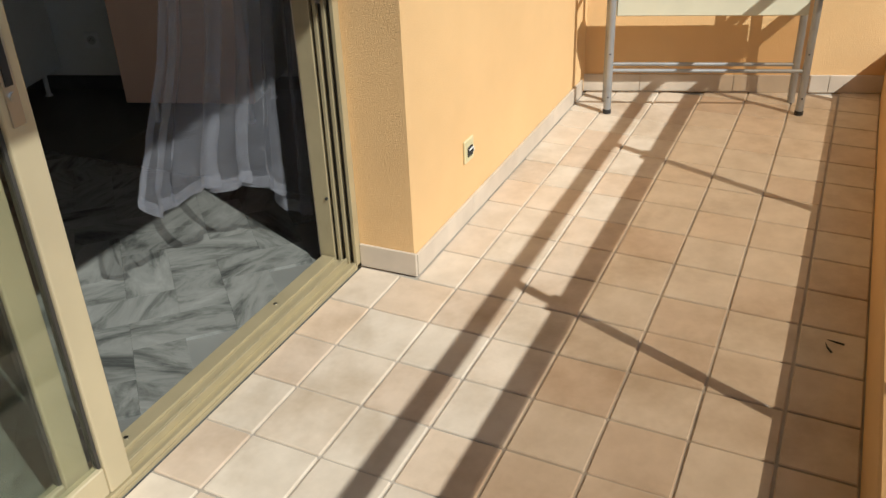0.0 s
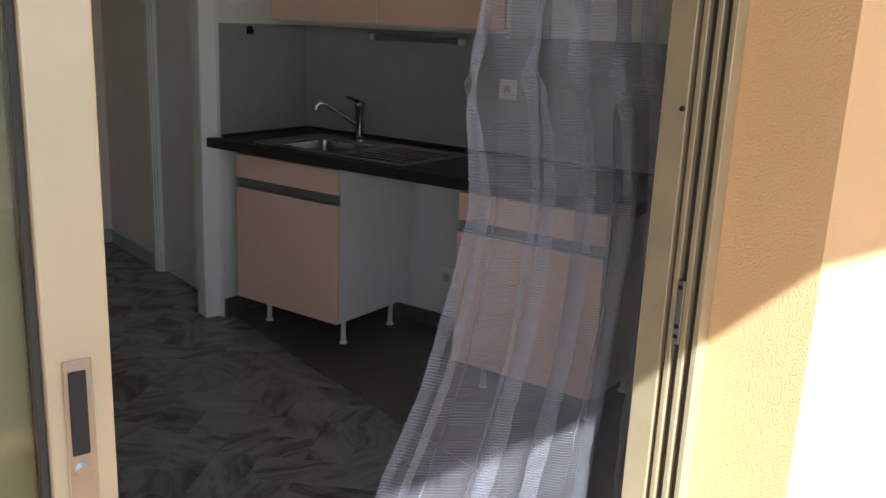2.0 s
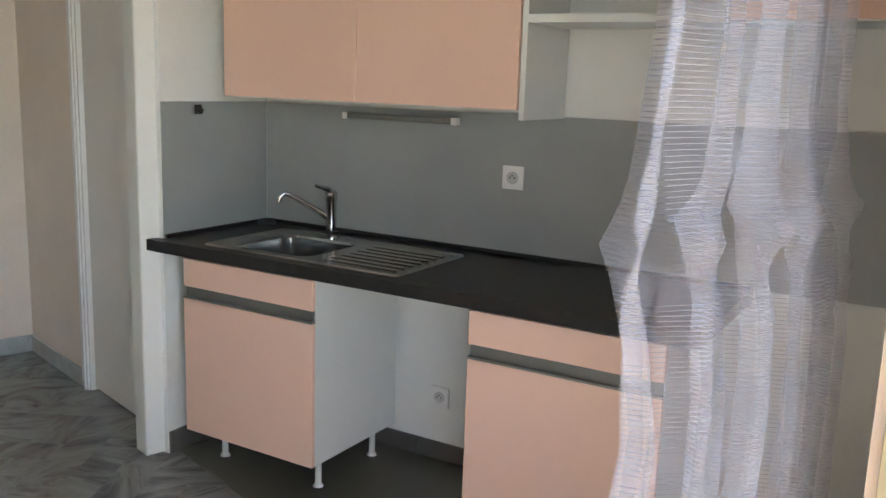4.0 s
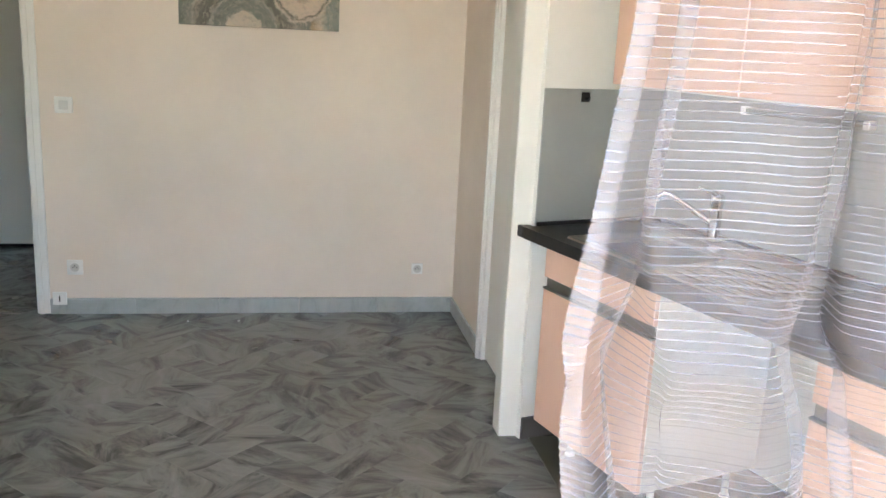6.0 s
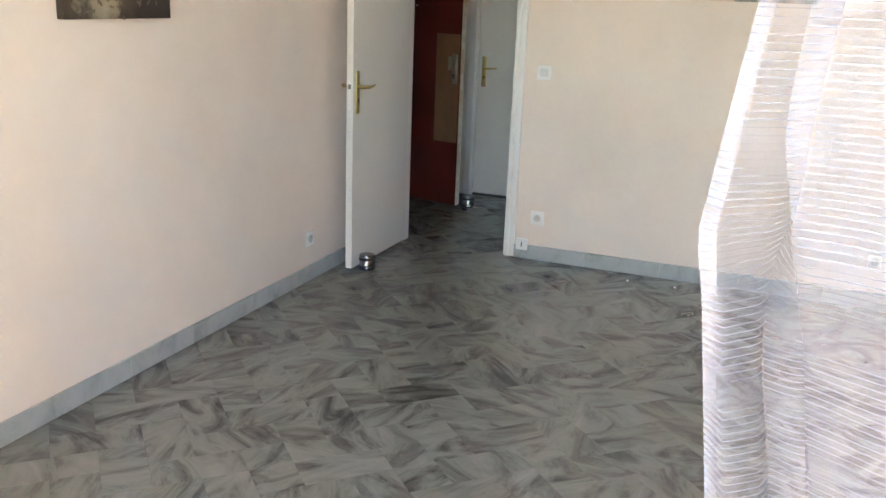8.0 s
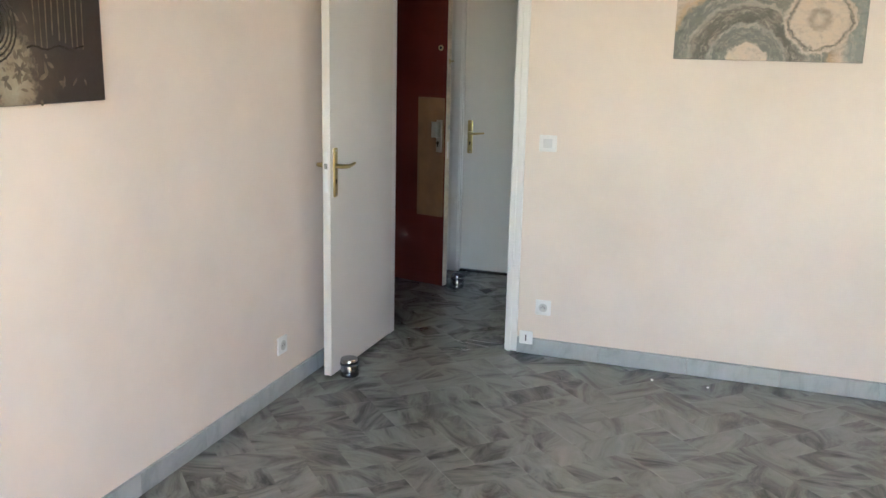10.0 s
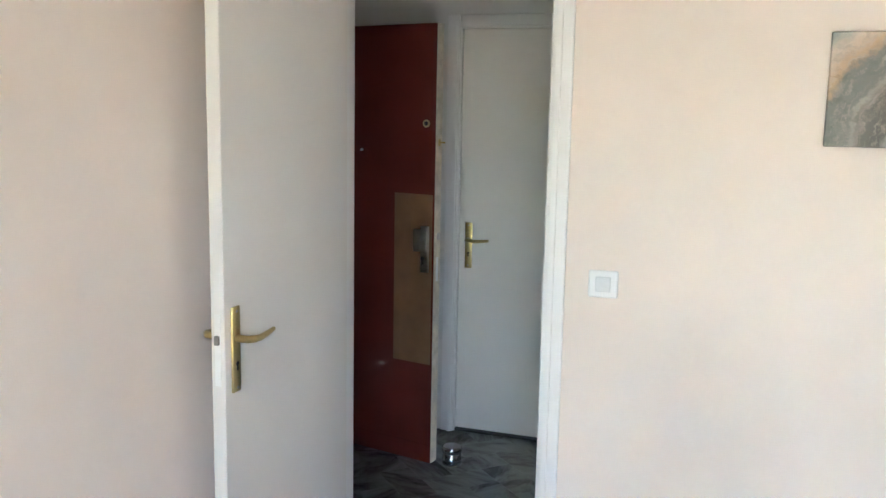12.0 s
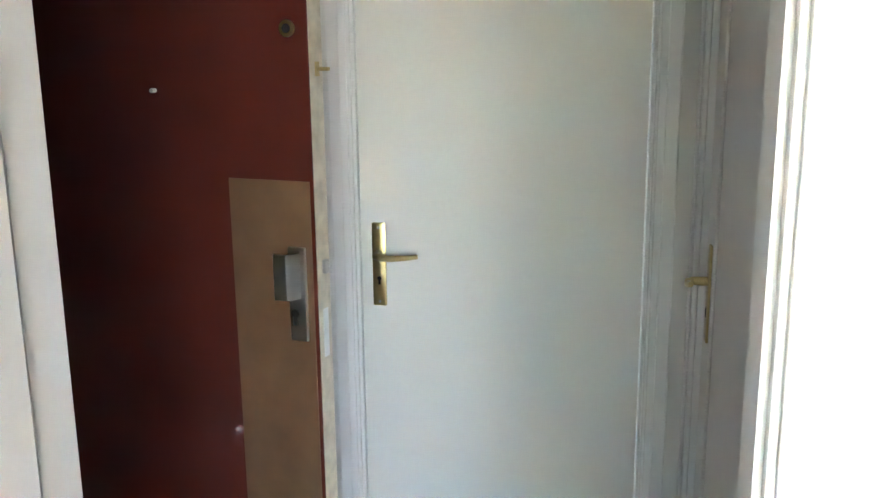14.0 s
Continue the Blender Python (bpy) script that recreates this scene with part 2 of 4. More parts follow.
# ---- materials ----
WALL = render_coat("cream_wall", (0.80, 0.715, 0.635), 240, 0.0012)
WHITE_WALL = render_coat("white_wall", (0.78, 0.78, 0.74), 240, 0.0012)
ORANGE = render_coat("orange_render", (0.73, 0.48, 0.235), 220, 0.005)
CEIL = render_coat("ceiling_paint", (0.80, 0.79, 0.76), 240, 0.001)
MARBLE = marble("grey_marble", (0.060, 0.064, 0.061), (0.152, 0.158, 0.147), (0.295, 0.302, 0.285), 0.22)
SKIRT = marble("skirting_marble", (0.30, 0.33, 0.33), (0.38, 0.41, 0.41), (0.45, 0.48, 0.48), 0.4)
TILE = terracotta()
GROUT = paint("grout", (0.42, 0.37, 0.31), 0.95, vary=0.25, size=5, grain=150, bump=0.3)
FLOOR_JOINT = paint("marble_joint", (0.17, 0.175, 0.165), 0.6, vary=0.2)
SKIRT_TILE = paint("skirting_tile", (0.55, 0.47, 0.38), 0.55, vary=0.12, size=6)
ALU = paint("bronze_aluminium", (0.46, 0.39, 0.24), 0.40, 0.35, vary=0.07, size=8, bump=0.02)
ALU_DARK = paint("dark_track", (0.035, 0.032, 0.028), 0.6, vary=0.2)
STILE = paint("beige_stile", (0.53, 0.455, 0.30), 0.45, 0.3, vary=0.06, size=5, bump=0.02)
STEEL = paint("brushed_steel", (0.55, 0.54, 0.52), 0.3, 1.0, vary=0.05, size=20, bump=0.02)
SINK_STEEL = paint("worn_sink_steel", (0.40, 0.39, 0.37), 0.22, 1.0, vary=0.08, size=14, bump=0.02)
DARK_CHROME = paint("dark_chrome", (0.30, 0.30, 0.31), 0.14, 1.0, vary=0.05)
CHROME = paint("chrome", (0.55, 0.55, 0.55), 0.12, 1.0, vary=0.03)
BRASS = paint("aged_brass", (0.52, 0.42, 0.20), 0.32, 1.0, vary=0.10, size=30)
BLACK = paint("black_rubber", (0.02, 0.02, 0.02), 0.6, vary=0.1)
DOOR_WHITE = paint("white_lacquer", (0.76, 0.74, 0.70), 0.42, vary=0.025, size=2, grain=120, bump=0.03)
FRAME_WHITE = paint("white_gloss_trim", (0.80, 0.80, 0.78), 0.38, vary=0.03, size=3, bump=0)
EDGE_CREAM = paint("chipped_cream_edge", (0.62, 0.56, 0.44), 0.6, vary=0.18, size=25)
RED = paint("dark_red_varnish", (0.112, 0.026, 0.018), 0.16, vary=0.22, size=2.2, grain=60, bump=0.04, coat=0.4)
WOOD = paint("bare_veneer", (0.19, 0.105, 0.053), 0.35, vary=0.20, size=7, grain=80, bump=0.05, coat=0.3)
PINK = paint("salmon_laminate", (0.76, 0.52, 0.40), 0.38, vary=0.02, size=2, bump=0.015)
CARCASS = paint("white_carcass", (0.70, 0.71, 0.67), 0.45, vary=0.03)
GRIP = paint("grey_grip_profile", (0.24, 0.24, 0.22), 0.4, 0.6, vary=0.05)
WORKTOP = paint("black_laminate", (0.016, 0.015, 0.014), 0.42, vary=0.3, size=40, grain=160, bump=0.05)
SPLASH = paint("grey_backsplash", (0.32, 0.335, 0.32), 0.38, vary=0.05, size=4)
PLASTIC = paint("white_plastic", (0.82, 0.82, 0.80), 0.35, vary=0.02)
IVORY = paint("ivory_plastic", (0.62, 0.55, 0.33), 0.5, vary=0.08)
DARK = paint("dark_hole", (0.02, 0.02, 0.02), 0.8, vary=0.1)
GALV = paint("grey_painted_steel", (0.36, 0.37, 0.38), 0.45, 0.5, vary=0.12, size=12)
BOARD = paint("pale_shelf_board", (0.62, 0.60, 0.46), 0.6, vary=0.06, size=6)
RAIL = paint("pale_rail", (0.66, 0.62, 0.52), 0.45, 0.2, vary=0.05)
GLASS = clear_glass("window_glass", (0.80, 0.83, 0.79), 0)
SMOKED = clear_glass("smoked_glass", (0.77, 0.70, 0.62), 0)
CURTAIN = sheer("sheer_organza", 0.24, 0.62)
HEM = sheer("curtain_hem", 0.34, 0.5)
GROUND = paint("far_ground", (0.16, 0.15, 0.12), 0.95, vary=0.35, size=0.05, grain=2)

# ---- plan ----
XL, YD, XR = -2.675, 4.60, 0.39
CEIL_Z = 2.52
KO, KA = Vector((0.372, 2.79, 0)), radians(16.5)
# kitchen frame: local x runs along the fronts towards the terrace, local y into the wall
KM = Matrix(((math.sin(KA), math.cos(KA), 0, KO.x), (-math.cos(KA), math.sin(KA), 0, KO.y), (0, 0, 1, 0), (0, 0, 0, 1)))


def in_kitchen(u, v, z=0):
    return KM @ Matrix.Translation((u, v, z))


def k_mesh(ob):
    ob.matrix_world = KM
    return ob


# ---- structure: room ----
structure("floor", box(boxed(XL - 0.15, 1.75, 0.02, YD + 0.065, -0.16, -0.010), -4.2, -1.4, YD + 0.066, 6.6, -0.16, -0.010), FLOOR_JOINT, "grey marble slab floor laid in herringbone", "floor")
structure("ground", boxed(-400, 400, -400, 400, -9.2, -9.0), GROUND, "dry ground far below the terrace", "ground")
structure("ceiling", boxed(-4.2, 2.4, 0.0, 6.6, CEIL_Z, CEIL_Z + 0.2), CEIL, "white painted ceiling", "ceiling")
structure("wall_left", boxed(XL - 0.15, XL, 0.0, YD, 0, CEIL_Z), WALL, "cream painted plaster wall", "wall")
bm = boxed(XL - 0.15, -2.576, YD, YD + 0.065, 0, CEIL_Z)
box(bm, -1.856, 0.55, YD, YD + 0.065, 0, CEIL_Z)
box(bm, -2.576, -1.856, YD, YD + 0.065, 2.085, CEIL_Z)
structure("wall_door", bm, WALL, "cream painted plaster wall with a doorway", "wall")
bm = boxed(XR, XR + 0.1, 3.82, YD, 0, CEIL_Z)
box(bm, XR, XR + 0.1, 3.0, 3.08, 0, CEIL_Z)
box(bm, XR, XR + 0.1, 3.08, 3.82, 2.08, CEIL_Z)
structure("wall_right", bm, WALL, "cream painted wall with a closed white door", "wall")
structure("pillar", boxed(0.275, 0.384, 2.93, 3.03, 0, CEIL_Z, bevel=0.008, seg=2), WHITE_WALL, "white painted wall end beside the kitchenette", "wall")
k_mesh(structure("wall_kitchen_side", boxed(-0.28, -0.12, 0.02, 0.60, 0, CEIL_Z), WHITE_WALL, "white side wall of the kitchenette", "wall"))
k_mesh(structure("wall_kitchen", boxed(-0.28, 2.95, 0.60, 0.86, 0, CEIL_Z), WHITE_WALL, "white wall behind the kitchenette", "wall"))
k_mesh(structure("wall_terrace_end", boxed(2.95, 5.6, 0.640, 0.86, -0.1, 2.75), ORANGE, "orange rendered wall closing the terrace", "wall"))

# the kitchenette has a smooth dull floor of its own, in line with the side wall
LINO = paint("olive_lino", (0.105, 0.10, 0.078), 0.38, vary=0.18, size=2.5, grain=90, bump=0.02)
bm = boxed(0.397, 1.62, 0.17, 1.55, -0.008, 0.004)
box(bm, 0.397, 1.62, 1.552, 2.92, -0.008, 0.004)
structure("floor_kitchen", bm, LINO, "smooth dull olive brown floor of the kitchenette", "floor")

# front wall with the glazing
bm = boxed(0.0, 1.98, -0.195, 0.145, 0, 2.75)
structure("wall_front", bm, ORANGE, "orange rendered outer wall with rough reveal", "wall")
structure("wall_front_lining", boxed(0.004, 1.70, 0.145, 0.165, 0, CEIL_Z), WALL, "cream inner face of the outer wall", "wall")
bm = boxed(-3.4, -2.56, -0.195, 0.145, 0, 2.75)
box(bm, -2.56, 0.0, -0.195, 0.145, 2.24, 2.75)
structure("wall_front_far", bm, ORANGE, "orange rendered outer wall over the sliding window", "wall")

# hall
bm = boxed(-4.2, -2.665, 6.12, 6.22, 0, CEIL_Z)
box(bm, -1.865, -1.6, 6.12, 6.22, 0, CEIL_Z)
box(bm, -2.665, -1.865, 6.12, 6.22, 2.055, CEIL_Z)
structure("wall_hall_back", bm, WHITE_WALL, "pale wall round the hall door", "wall")
bm = boxed(-1.765, -1.60, YD + 0.065, 4.90, 0, CEIL_Z)
box(bm, -1.765, -1.60, 6.05, 6.12, 0, CEIL_Z)
box(bm, -1.765, -1.60, 4.90, 6.05, 2.08, CEIL_Z)
structure("wall_hall_right", bm, WHITE_WALL, "white wall at the side of the hall", "wall")
structure("wall_hall_left", boxed(-4.2, -4.05, YD + 0.065, 6.12, 0, CEIL_Z), WALL, "plain wall at the end of the hall", "wall")
structure("wall_hall_front", boxed(-4.05, XL - 0.15, YD, YD + 0.065, 0, CEIL_Z), WALL, "plain wall of the hall", "wall")
structure("wall_behind_doors", boxed(-2.9, -1.4, 6.5, 6.6, 0, CEIL_Z), WHITE_WALL, "plain wall closing the flat", "wall")
structure("wall_side_closing", boxed(-1.5, -1.4, YD + 0.065, 6.5, 0, CEIL_Z), WHITE_WALL, "plain wall closing the flat", "wall")
structure("wall_closet", boxed(0.55, 0.62, 3.1, YD + 0.065, 0, CEIL_Z), WHITE_WALL, "plain wall behind the side door", "wall")

# terrace
structure("terrace_slab", boxed(-3.4, 2.7, -1.53, 0.0, -0.2, -0.006), GROUT, "grey grout bed of the terrace tiles", "floor")
structure("parapet", boxed(-3.4, 2.9, -1.69, -1.53, -0.3, 0.21, bevel=0.006), ORANGE, "low orange rendered parapet kerb", "wall")
structure("terrace_roof", boxed(-3.4, 2.9, -1.72, -0.195, 2.57, 2.75), CEIL, "slab of the balcony above", "ceiling")
structure("wall_terrace_near", boxed(-3.4, -3.25, -1.53, -0.195, 0, 2.57), ORANGE, "orange rendered wall closing the terrace", "wall")


def baseboard(x0, y0, x1, y1, h, t, material, name="baseboard", label="grey marble skirting"):
    """Skirting along a line, its room face on the left of the direction of travel."""
    d = Vector((x1 - x0, y1 - y0, 0))
    n = d.length
    root = thing(name, label, "skirting", Matrix.Translation((x0, y0, 0)) @ Matrix.Rotation(math.atan2(d.y, d.x), 4, "Z"))
    root["kind"] = "structure"
    k = max(1, round(n / 0.42))
    for i in range(k):
        a, b = n * i / k, n * (i + 1) / k
        part("skirting_tile", boxed(a + 0.001, b - 0.001, 0.001, t, 0.001, h, bevel=0.0015), material, root)
    return root


baseboard(-1.809, YD, XR, YD, 0.085, -0.026, SKIRT)
baseboard(XL, YD, XL, 0.15, 0.085, 0.014, SKIRT)
baseboard(XR, 3.87, XR, YD, 0.085, 0.014, SKIRT)
baseboard(0.003, -0.197, 1.86, -0.197, 0.075, -0.010, SKIRT_TILE, label="beige tile skirting under the orange wall")
baseboard(-0.001, 0.0, -0.001, -0.206, 0.082, -0.009, SKIRT_TILE, label="grey beige tile skirting on the reveal")
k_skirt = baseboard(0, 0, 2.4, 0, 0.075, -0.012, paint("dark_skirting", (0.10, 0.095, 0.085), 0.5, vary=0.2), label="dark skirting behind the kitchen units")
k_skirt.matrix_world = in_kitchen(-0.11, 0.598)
t_skirt = baseboard(0, 0, 2.2, 0, 0.085, -0.010, SKIRT_TILE, label="beige tile skirting under the end wall")
t_skirt.matrix_world = in_kitchen(3.13, 0.639)


# ---- doors ----
def lever(parent, m, flip=1, metal=BRASS, length=0.115, plate=True, name="handle", keyhole=True):
    """A lever handle on a long back plate; local x along the lever, -y out of the door."""
    h = new(name)
    h.parent, h.matrix_local = parent, m
    p = bmesh.new()
    box(p, -0.019, 0.019, -0.008, 0, -0.145, 0.085, bevel=0.004, seg=2)
    part("plate", p, metal, h, smooth=True)
    p = bmesh.new()
    pts = [(0, -0.006, 0), (0, -0.042, 0), (flip * 0.012, -0.052, 0.0), (flip * length * 0.35, -0.053, -0.003), (flip * length * 0.7, -0.052, 0.0), (flip * length, -0.050, 0.004)]
    tube(p, pts, [0.011, 0.010, 0.010, 0.009, 0.0075, 0.006], 12)
    part("lever", p, metal, h, smooth=True)
    if keyhole:
        p = bmesh.new()
        rod(p, (0, -0.0095, -0.068), (0, -0.0075, -0.068), 0.006)
        box(p, -0.003, 0.003, -0.0095, -0.0075, -0.085, -0.07)
        part("keyhole", p, DARK, h)
        for z in (0.072, -0.132):
            part("screw", rod(bmesh.new(), (0, -0.0095, z), (0, -0.0078, z), 0.004), STEEL, h)
    return h


def casing(name, m, w, h, depth, material, label):
    """Door lining and moulded architrave round an opening; local x across, y through the wall (0 on the near face)."""
    root = thing(name, label, "door frame", m)
    root["kind"] = "structure"
    for s in (0, 1):
        x = (0, 0.025) if not s else (w - 0.025, w)
        part("jamb", boxed(x[0], x[1], 0.0, depth, 0, h), material, root)
        a = (-0.045, 0.018) if not s else (w - 0.018, w + 0.045)
        part("architrave", boxed(a[0], a[1], -0.014, -0.0005, 0, h + 0.04, bevel=0.004, seg=2), material, root)
        b = (-0.012, 0.010) if not s else (w - 0.010, w + 0.012)
        part("bead", boxed(b[0], b[1], -0.022, -0.0145, 0, h + 0.008, bevel=0.003, seg=2), material, root)
    part("head", boxed(0.025, w - 0.025, 0.0, depth, h - 0.025, h), material, root)
    part("architrave", boxed(0.0185, w - 0.0185, -0.014, -0.0005, h - 0.018, h + 0.04, bevel=0.004, seg=2), material, root)
    return root


# living room door, opened into the room towards the side wall
casing("door_1", pose(-2.576, YD, 0), 0.720, 2.085, 0.065, FRAME_WHITE, "white painted frame of the living room doorway")
LEAF_W, LEAF_H = 0.728, 2.04
leaf = thing("room_door", "white flush interior door standing open, brass lever handles", "door", pose(-2.539, 4.583, 0.012, 0, 0, 269.5))
part("panel", boxed(0, LEAF_W, -0.04, 0, 0, LEAF_H, bevel=0.002), DOOR_WHITE, leaf)
lever(leaf, pose(LEAF_W - 0.045, 0.0, 1.02, 0, 0, 180), 1)
lever(leaf, pose(LEAF_W - 0.045, -0.04, 1.02), -1)
p = boxed(LEAF_W - 0.0005, LEAF_W + 0.0015, -0.029, -0.011, 0.90, 1.09)
part("lock_plate", p, FRAME_WHITE, leaf)
part("latch", boxed(LEAF_W + 0.001, LEAF_W + 0.010, -0.027, -0.013, 1.01, 1.035, bevel=0.002), GRIP, leaf)

# hall door straight ahead
casing("door_2", pose(-2.665, 6.12, 0), 0.80, 2.055, 0.1, FRAME_WHITE, "white moulded frame of the closed hall door")
hd = thing("hall_door", "closed white flush door with a brass lever", "door", pose(-2.637, 6.132, 0.018))
part("panel", boxed(0, 0.744, 0, 0.04, 0, 2.01, bevel=0.002), DOOR_WHITE, hd)
lever(hd, pose(0.05, -0.0, 0.985), 1)
# the shade in the slit under the leaf, put in as a solid near-black strip
structure("door_gap", boxed(-2.639, -1.891, 6.122, 6.18, 0.001, 0.012), DARK, "near-black strip standing for the shade under the hall door", "trim")

# door in the side wall of the hall
casing("door_3", pose(-1.765, 6.05, 0, 0, 0, 270), 1.15, 2.08, 0.1, FRAME_WHITE, "white frame of the door at the side of the hall")
sd = thing("hall_side_door", "closed white panelled door with a slim brass handle", "door", pose(-1.75, 6.02, 0.012, 0, 0, 270))
part("panel", boxed(0, 1.09, 0, 0.04, 0, 2.03, bevel=0.002), DOOR_WHITE, sd)
part("moulding", boxed(0.16, 0.18, -0.008, -0.0005, 0.15, 1.9, bevel=0.002), DOOR_WHITE, sd)
lever(sd, pose(0.10, 0.0, 0.995), 1, length=0.05)

# door in the right wall
casing("door_4", pose(XR, 3.82, 0, 0, 0, 270), 0.74, 2.08, 0.1, FRAME_WHITE, "white frame of the door beside the kitchenette")
cd = thing("side_door", "closed white flush door beside the kitchenette", "door", pose(XR + 0.02, 3.79, 0.012, 0, 0, 270))
part("panel", boxed(0, 0.68, 0, 0.04, 0, 2.03, bevel=0.002), DOOR_WHITE, cd)
part("knob", rod(rod(bmesh.new(), (0.63, 0, 1.05), (0.63, -0.03, 1.05), 0.010), (0.63, -0.03, 1.05), (0.63, -0.05, 1.05), 0.02, r2=0.016), DARK, cd, smooth=True)

# entrance door, opened into the hall
RD = 0.86
ed = thing("entrance_door", "open entrance door in dark red varnish with a bare wood patch", "door", pose(-2.603, 5.645, 0.01, 0, 0, 180 - 13))
# local x runs from the free edge to the hinges, the seen face is at y = 0 and faces +y
part("panel", boxed(0.0015, RD, -0.05, 0, 0, 2.0, bevel=0.002), RED, ed)
part("edge_strip", boxed(-0.001, 0.001, -0.05, -0.001, 0, 2.0), EDGE_CREAM, ed, "chipped cream edge")
part("wood_patch", boxed(0.010, 0.215, 0.0005, 0.002, 0.47, 1.252), WOOD, ed, "bare wood veneer patch")
part("kick_rail", boxed(0.004, RD - 0.01, 0.0005, 0.004, 0.0, 0.085, bevel=0.001), RED, ed)
p = rod(bmesh.new(), (0.048, 0.0, 1.567), (0.048, 0.006, 1.567), 0.017, 20)
peep = part("peephole", p, BRASS, ed, smooth=True)
part("lens", rod(bmesh.new(), (0.048, 0.006, 1.567), (0.048, 0.0075, 1.567), 0.010, 16), DARK, peep)
lockp = part("lock_plate", boxed(0.024, 0.066, 0.002, 0.012, 0.90, 1.11, bevel=0.003, seg=2), STEEL, ed, "brushed steel plate", smooth=True)
p = bmesh.new()
sec = [(0.036, 0.012), (0.040, 0.030), (0.052, 0.042), (0.082, 0.044), (0.082, 0.037), (0.056, 0.035), (0.047, 0.027), (0.045, 0.012)]
lo = [p.verts.new((a, b, 0.998)) for a, b in sec]
hi = [p.verts.new((a, b, 1.098)) for a, b in sec]
for i in range(len(sec)):
    j = (i + 1) % len(sec)
    p.faces.new((lo[i], lo[j], hi[j], hi[i]))
p.faces.new(lo)
p.faces.new(hi)
part("pull_grip", p, STEEL, lockp, smooth=True)
p = rod(bmesh.new(), (0.0525, 0.011, 0.962), (0.0525, 0.0135, 0.962), 0.010, 16)
box(p, 0.0475, 0.0575, 0.011, 0.0135, 0.935, 0.96)
part("cylinder", p, DARK, lockp)
part("screw_eye", rod(bmesh.new(), (0.40, 0.0, 1.44), (0.40, 0.014, 1.44), 0.005, 10), STEEL, ed, smooth=True)
part("bolt", rod(boxed(-0.003, 0.0, -0.035, -0.02, 1.47, 1.50), (-0.001, -0.028, 1.485), (-0.03, -0.028, 1.485), 0.004), BRASS, ed)
part("latch", boxed(-0.012, -0.001, -0.034, -0.018, 1.05, 1.08, bevel=0.002), STEEL, ed)
part("strike", boxed(-0.0025, -0.001, -0.036, -0.016, 0.86, 0.97), FRAME_WHITE, ed)


def door_stop(x, y):
    s = thing("door_stop", "heavy dark chrome door stop with black rubber rings", "door stop", pose(x, y, 0), "door stops")
    part("body", lathe(bmesh.new(), [(0.040, 0), (0.043, 0.003), (0.043, 0.056), (0.041, 0.060)]), DARK_CHROME, s, smooth=True)
    part("cap", lathe(bmesh.new(), [(0.041, 0.0665), (0.044, 0.069), (0.044, 0.082), (0.040, 0.088), (0.010, 0.0895)]), DARK_CHROME, s, smooth=True)
    for z, h in ((0.0565, 0.012), (0.022, 0.006), (0.001, 0.008)):
        part("ring", lathe(bmesh.new(), [(0.0415, z), (0.0465, z + 0.002), (0.0465, z + h - 0.002), (0.0415, z + h)]), BLACK, s, smooth=True)
    return s


door_stop(-2.485, 3.93)
door_stop(-2.515, 5.70)


# ---- wall fittings ----
def socket(m, w=0.082, label="white square wall socket with a round well", name="wall_socket", group=""):
    s = thing(name, label, "socket", m, group)
    part("plate", boxed(-w / 2, w / 2, -0.010, 0, -w / 2, w / 2, bevel=0.004, seg=2), PLASTIC, s, smooth=True)
    p = bmesh.new()
    rod(p, (0, -0.0125, 0), (0, -0.0095, 0), 0.023, 24)
    well = part("well", p, paint("socket_well", (0.55, 0.55, 0.53), 0.5), s)
    for x, z in ((-0.009, 0), (0.009, 0), (0, 0.009)):
        part("hole", rod(bmesh.new(), (x, -0.0135, z), (x, -0.012, z), 0.0032, 10), DARK, well)
    return s


socket(pose(-1.678, YD, 0.258))
socket(pose(0.175, YD, 0.255), 0.064, group="room sockets")
socket(pose(XL, 3.603, 0.235, 0, 0, 90), group="room sockets")
socket(in_kitchen(1.068, 0.588, 1.16) @ Matrix.Rotation(0, 4, "Z"), 0.085, "white wall socket on the grey backsplash")
socket(in_kitchen(0.786, 0.600, 0.263), 0.085, "white wall socket under the worktop")
s = thing("light_switch", "white square rocker light switch", "switch", pose(-1.694, YD, 1.12))
part("plate", boxed(-0.045, 0.045, -0.011, 0, -0.042, 0.042, bevel=0.006, seg=3), PLASTIC, s, smooth=True)
part("rocker", boxed(-0.023, 0.023, -0.0145, -0.0112, -0.023, 0.023, bevel=0.0015), paint("rocker_grey", (0.68, 0.69, 0.68), 0.35), s)
s = thing("phone_socket", "small white telephone socket above the skirting", "socket", pose(-1.757, YD, 0.092))
part("plate", boxed(-0.036, 0.036, -0.036, -0.0265, -0.036, 0.036, bevel=0.003), PLASTIC, s)
part("slot", boxed(-0.003, 0.003, -0.0375, -0.0362, -0.018, 0.016), DARK, s)
s = thing("outdoor_socket", "broken ivory socket plate on the orange wall", "socket", pose(0.446, -0.195, 0.262))
part("plate", boxed(-0.038, 0.038, -0.010, 0, -0.042, 0.042, bevel=0.003), IVORY, s)
part("hole", boxed(-0.020, 0.022, -0.012, -0.0102, -0.022, 0.014, bevel=0.003), DARK, s)
part("wire", tube(bmesh.new(), [(-0.005, -0.011, 0.0), (0.006, -0.022, 0.012), (0.014, -0.02, -0.004), (0.02, -0.012, -0.012)], 0.003, 6), PLASTIC, s)


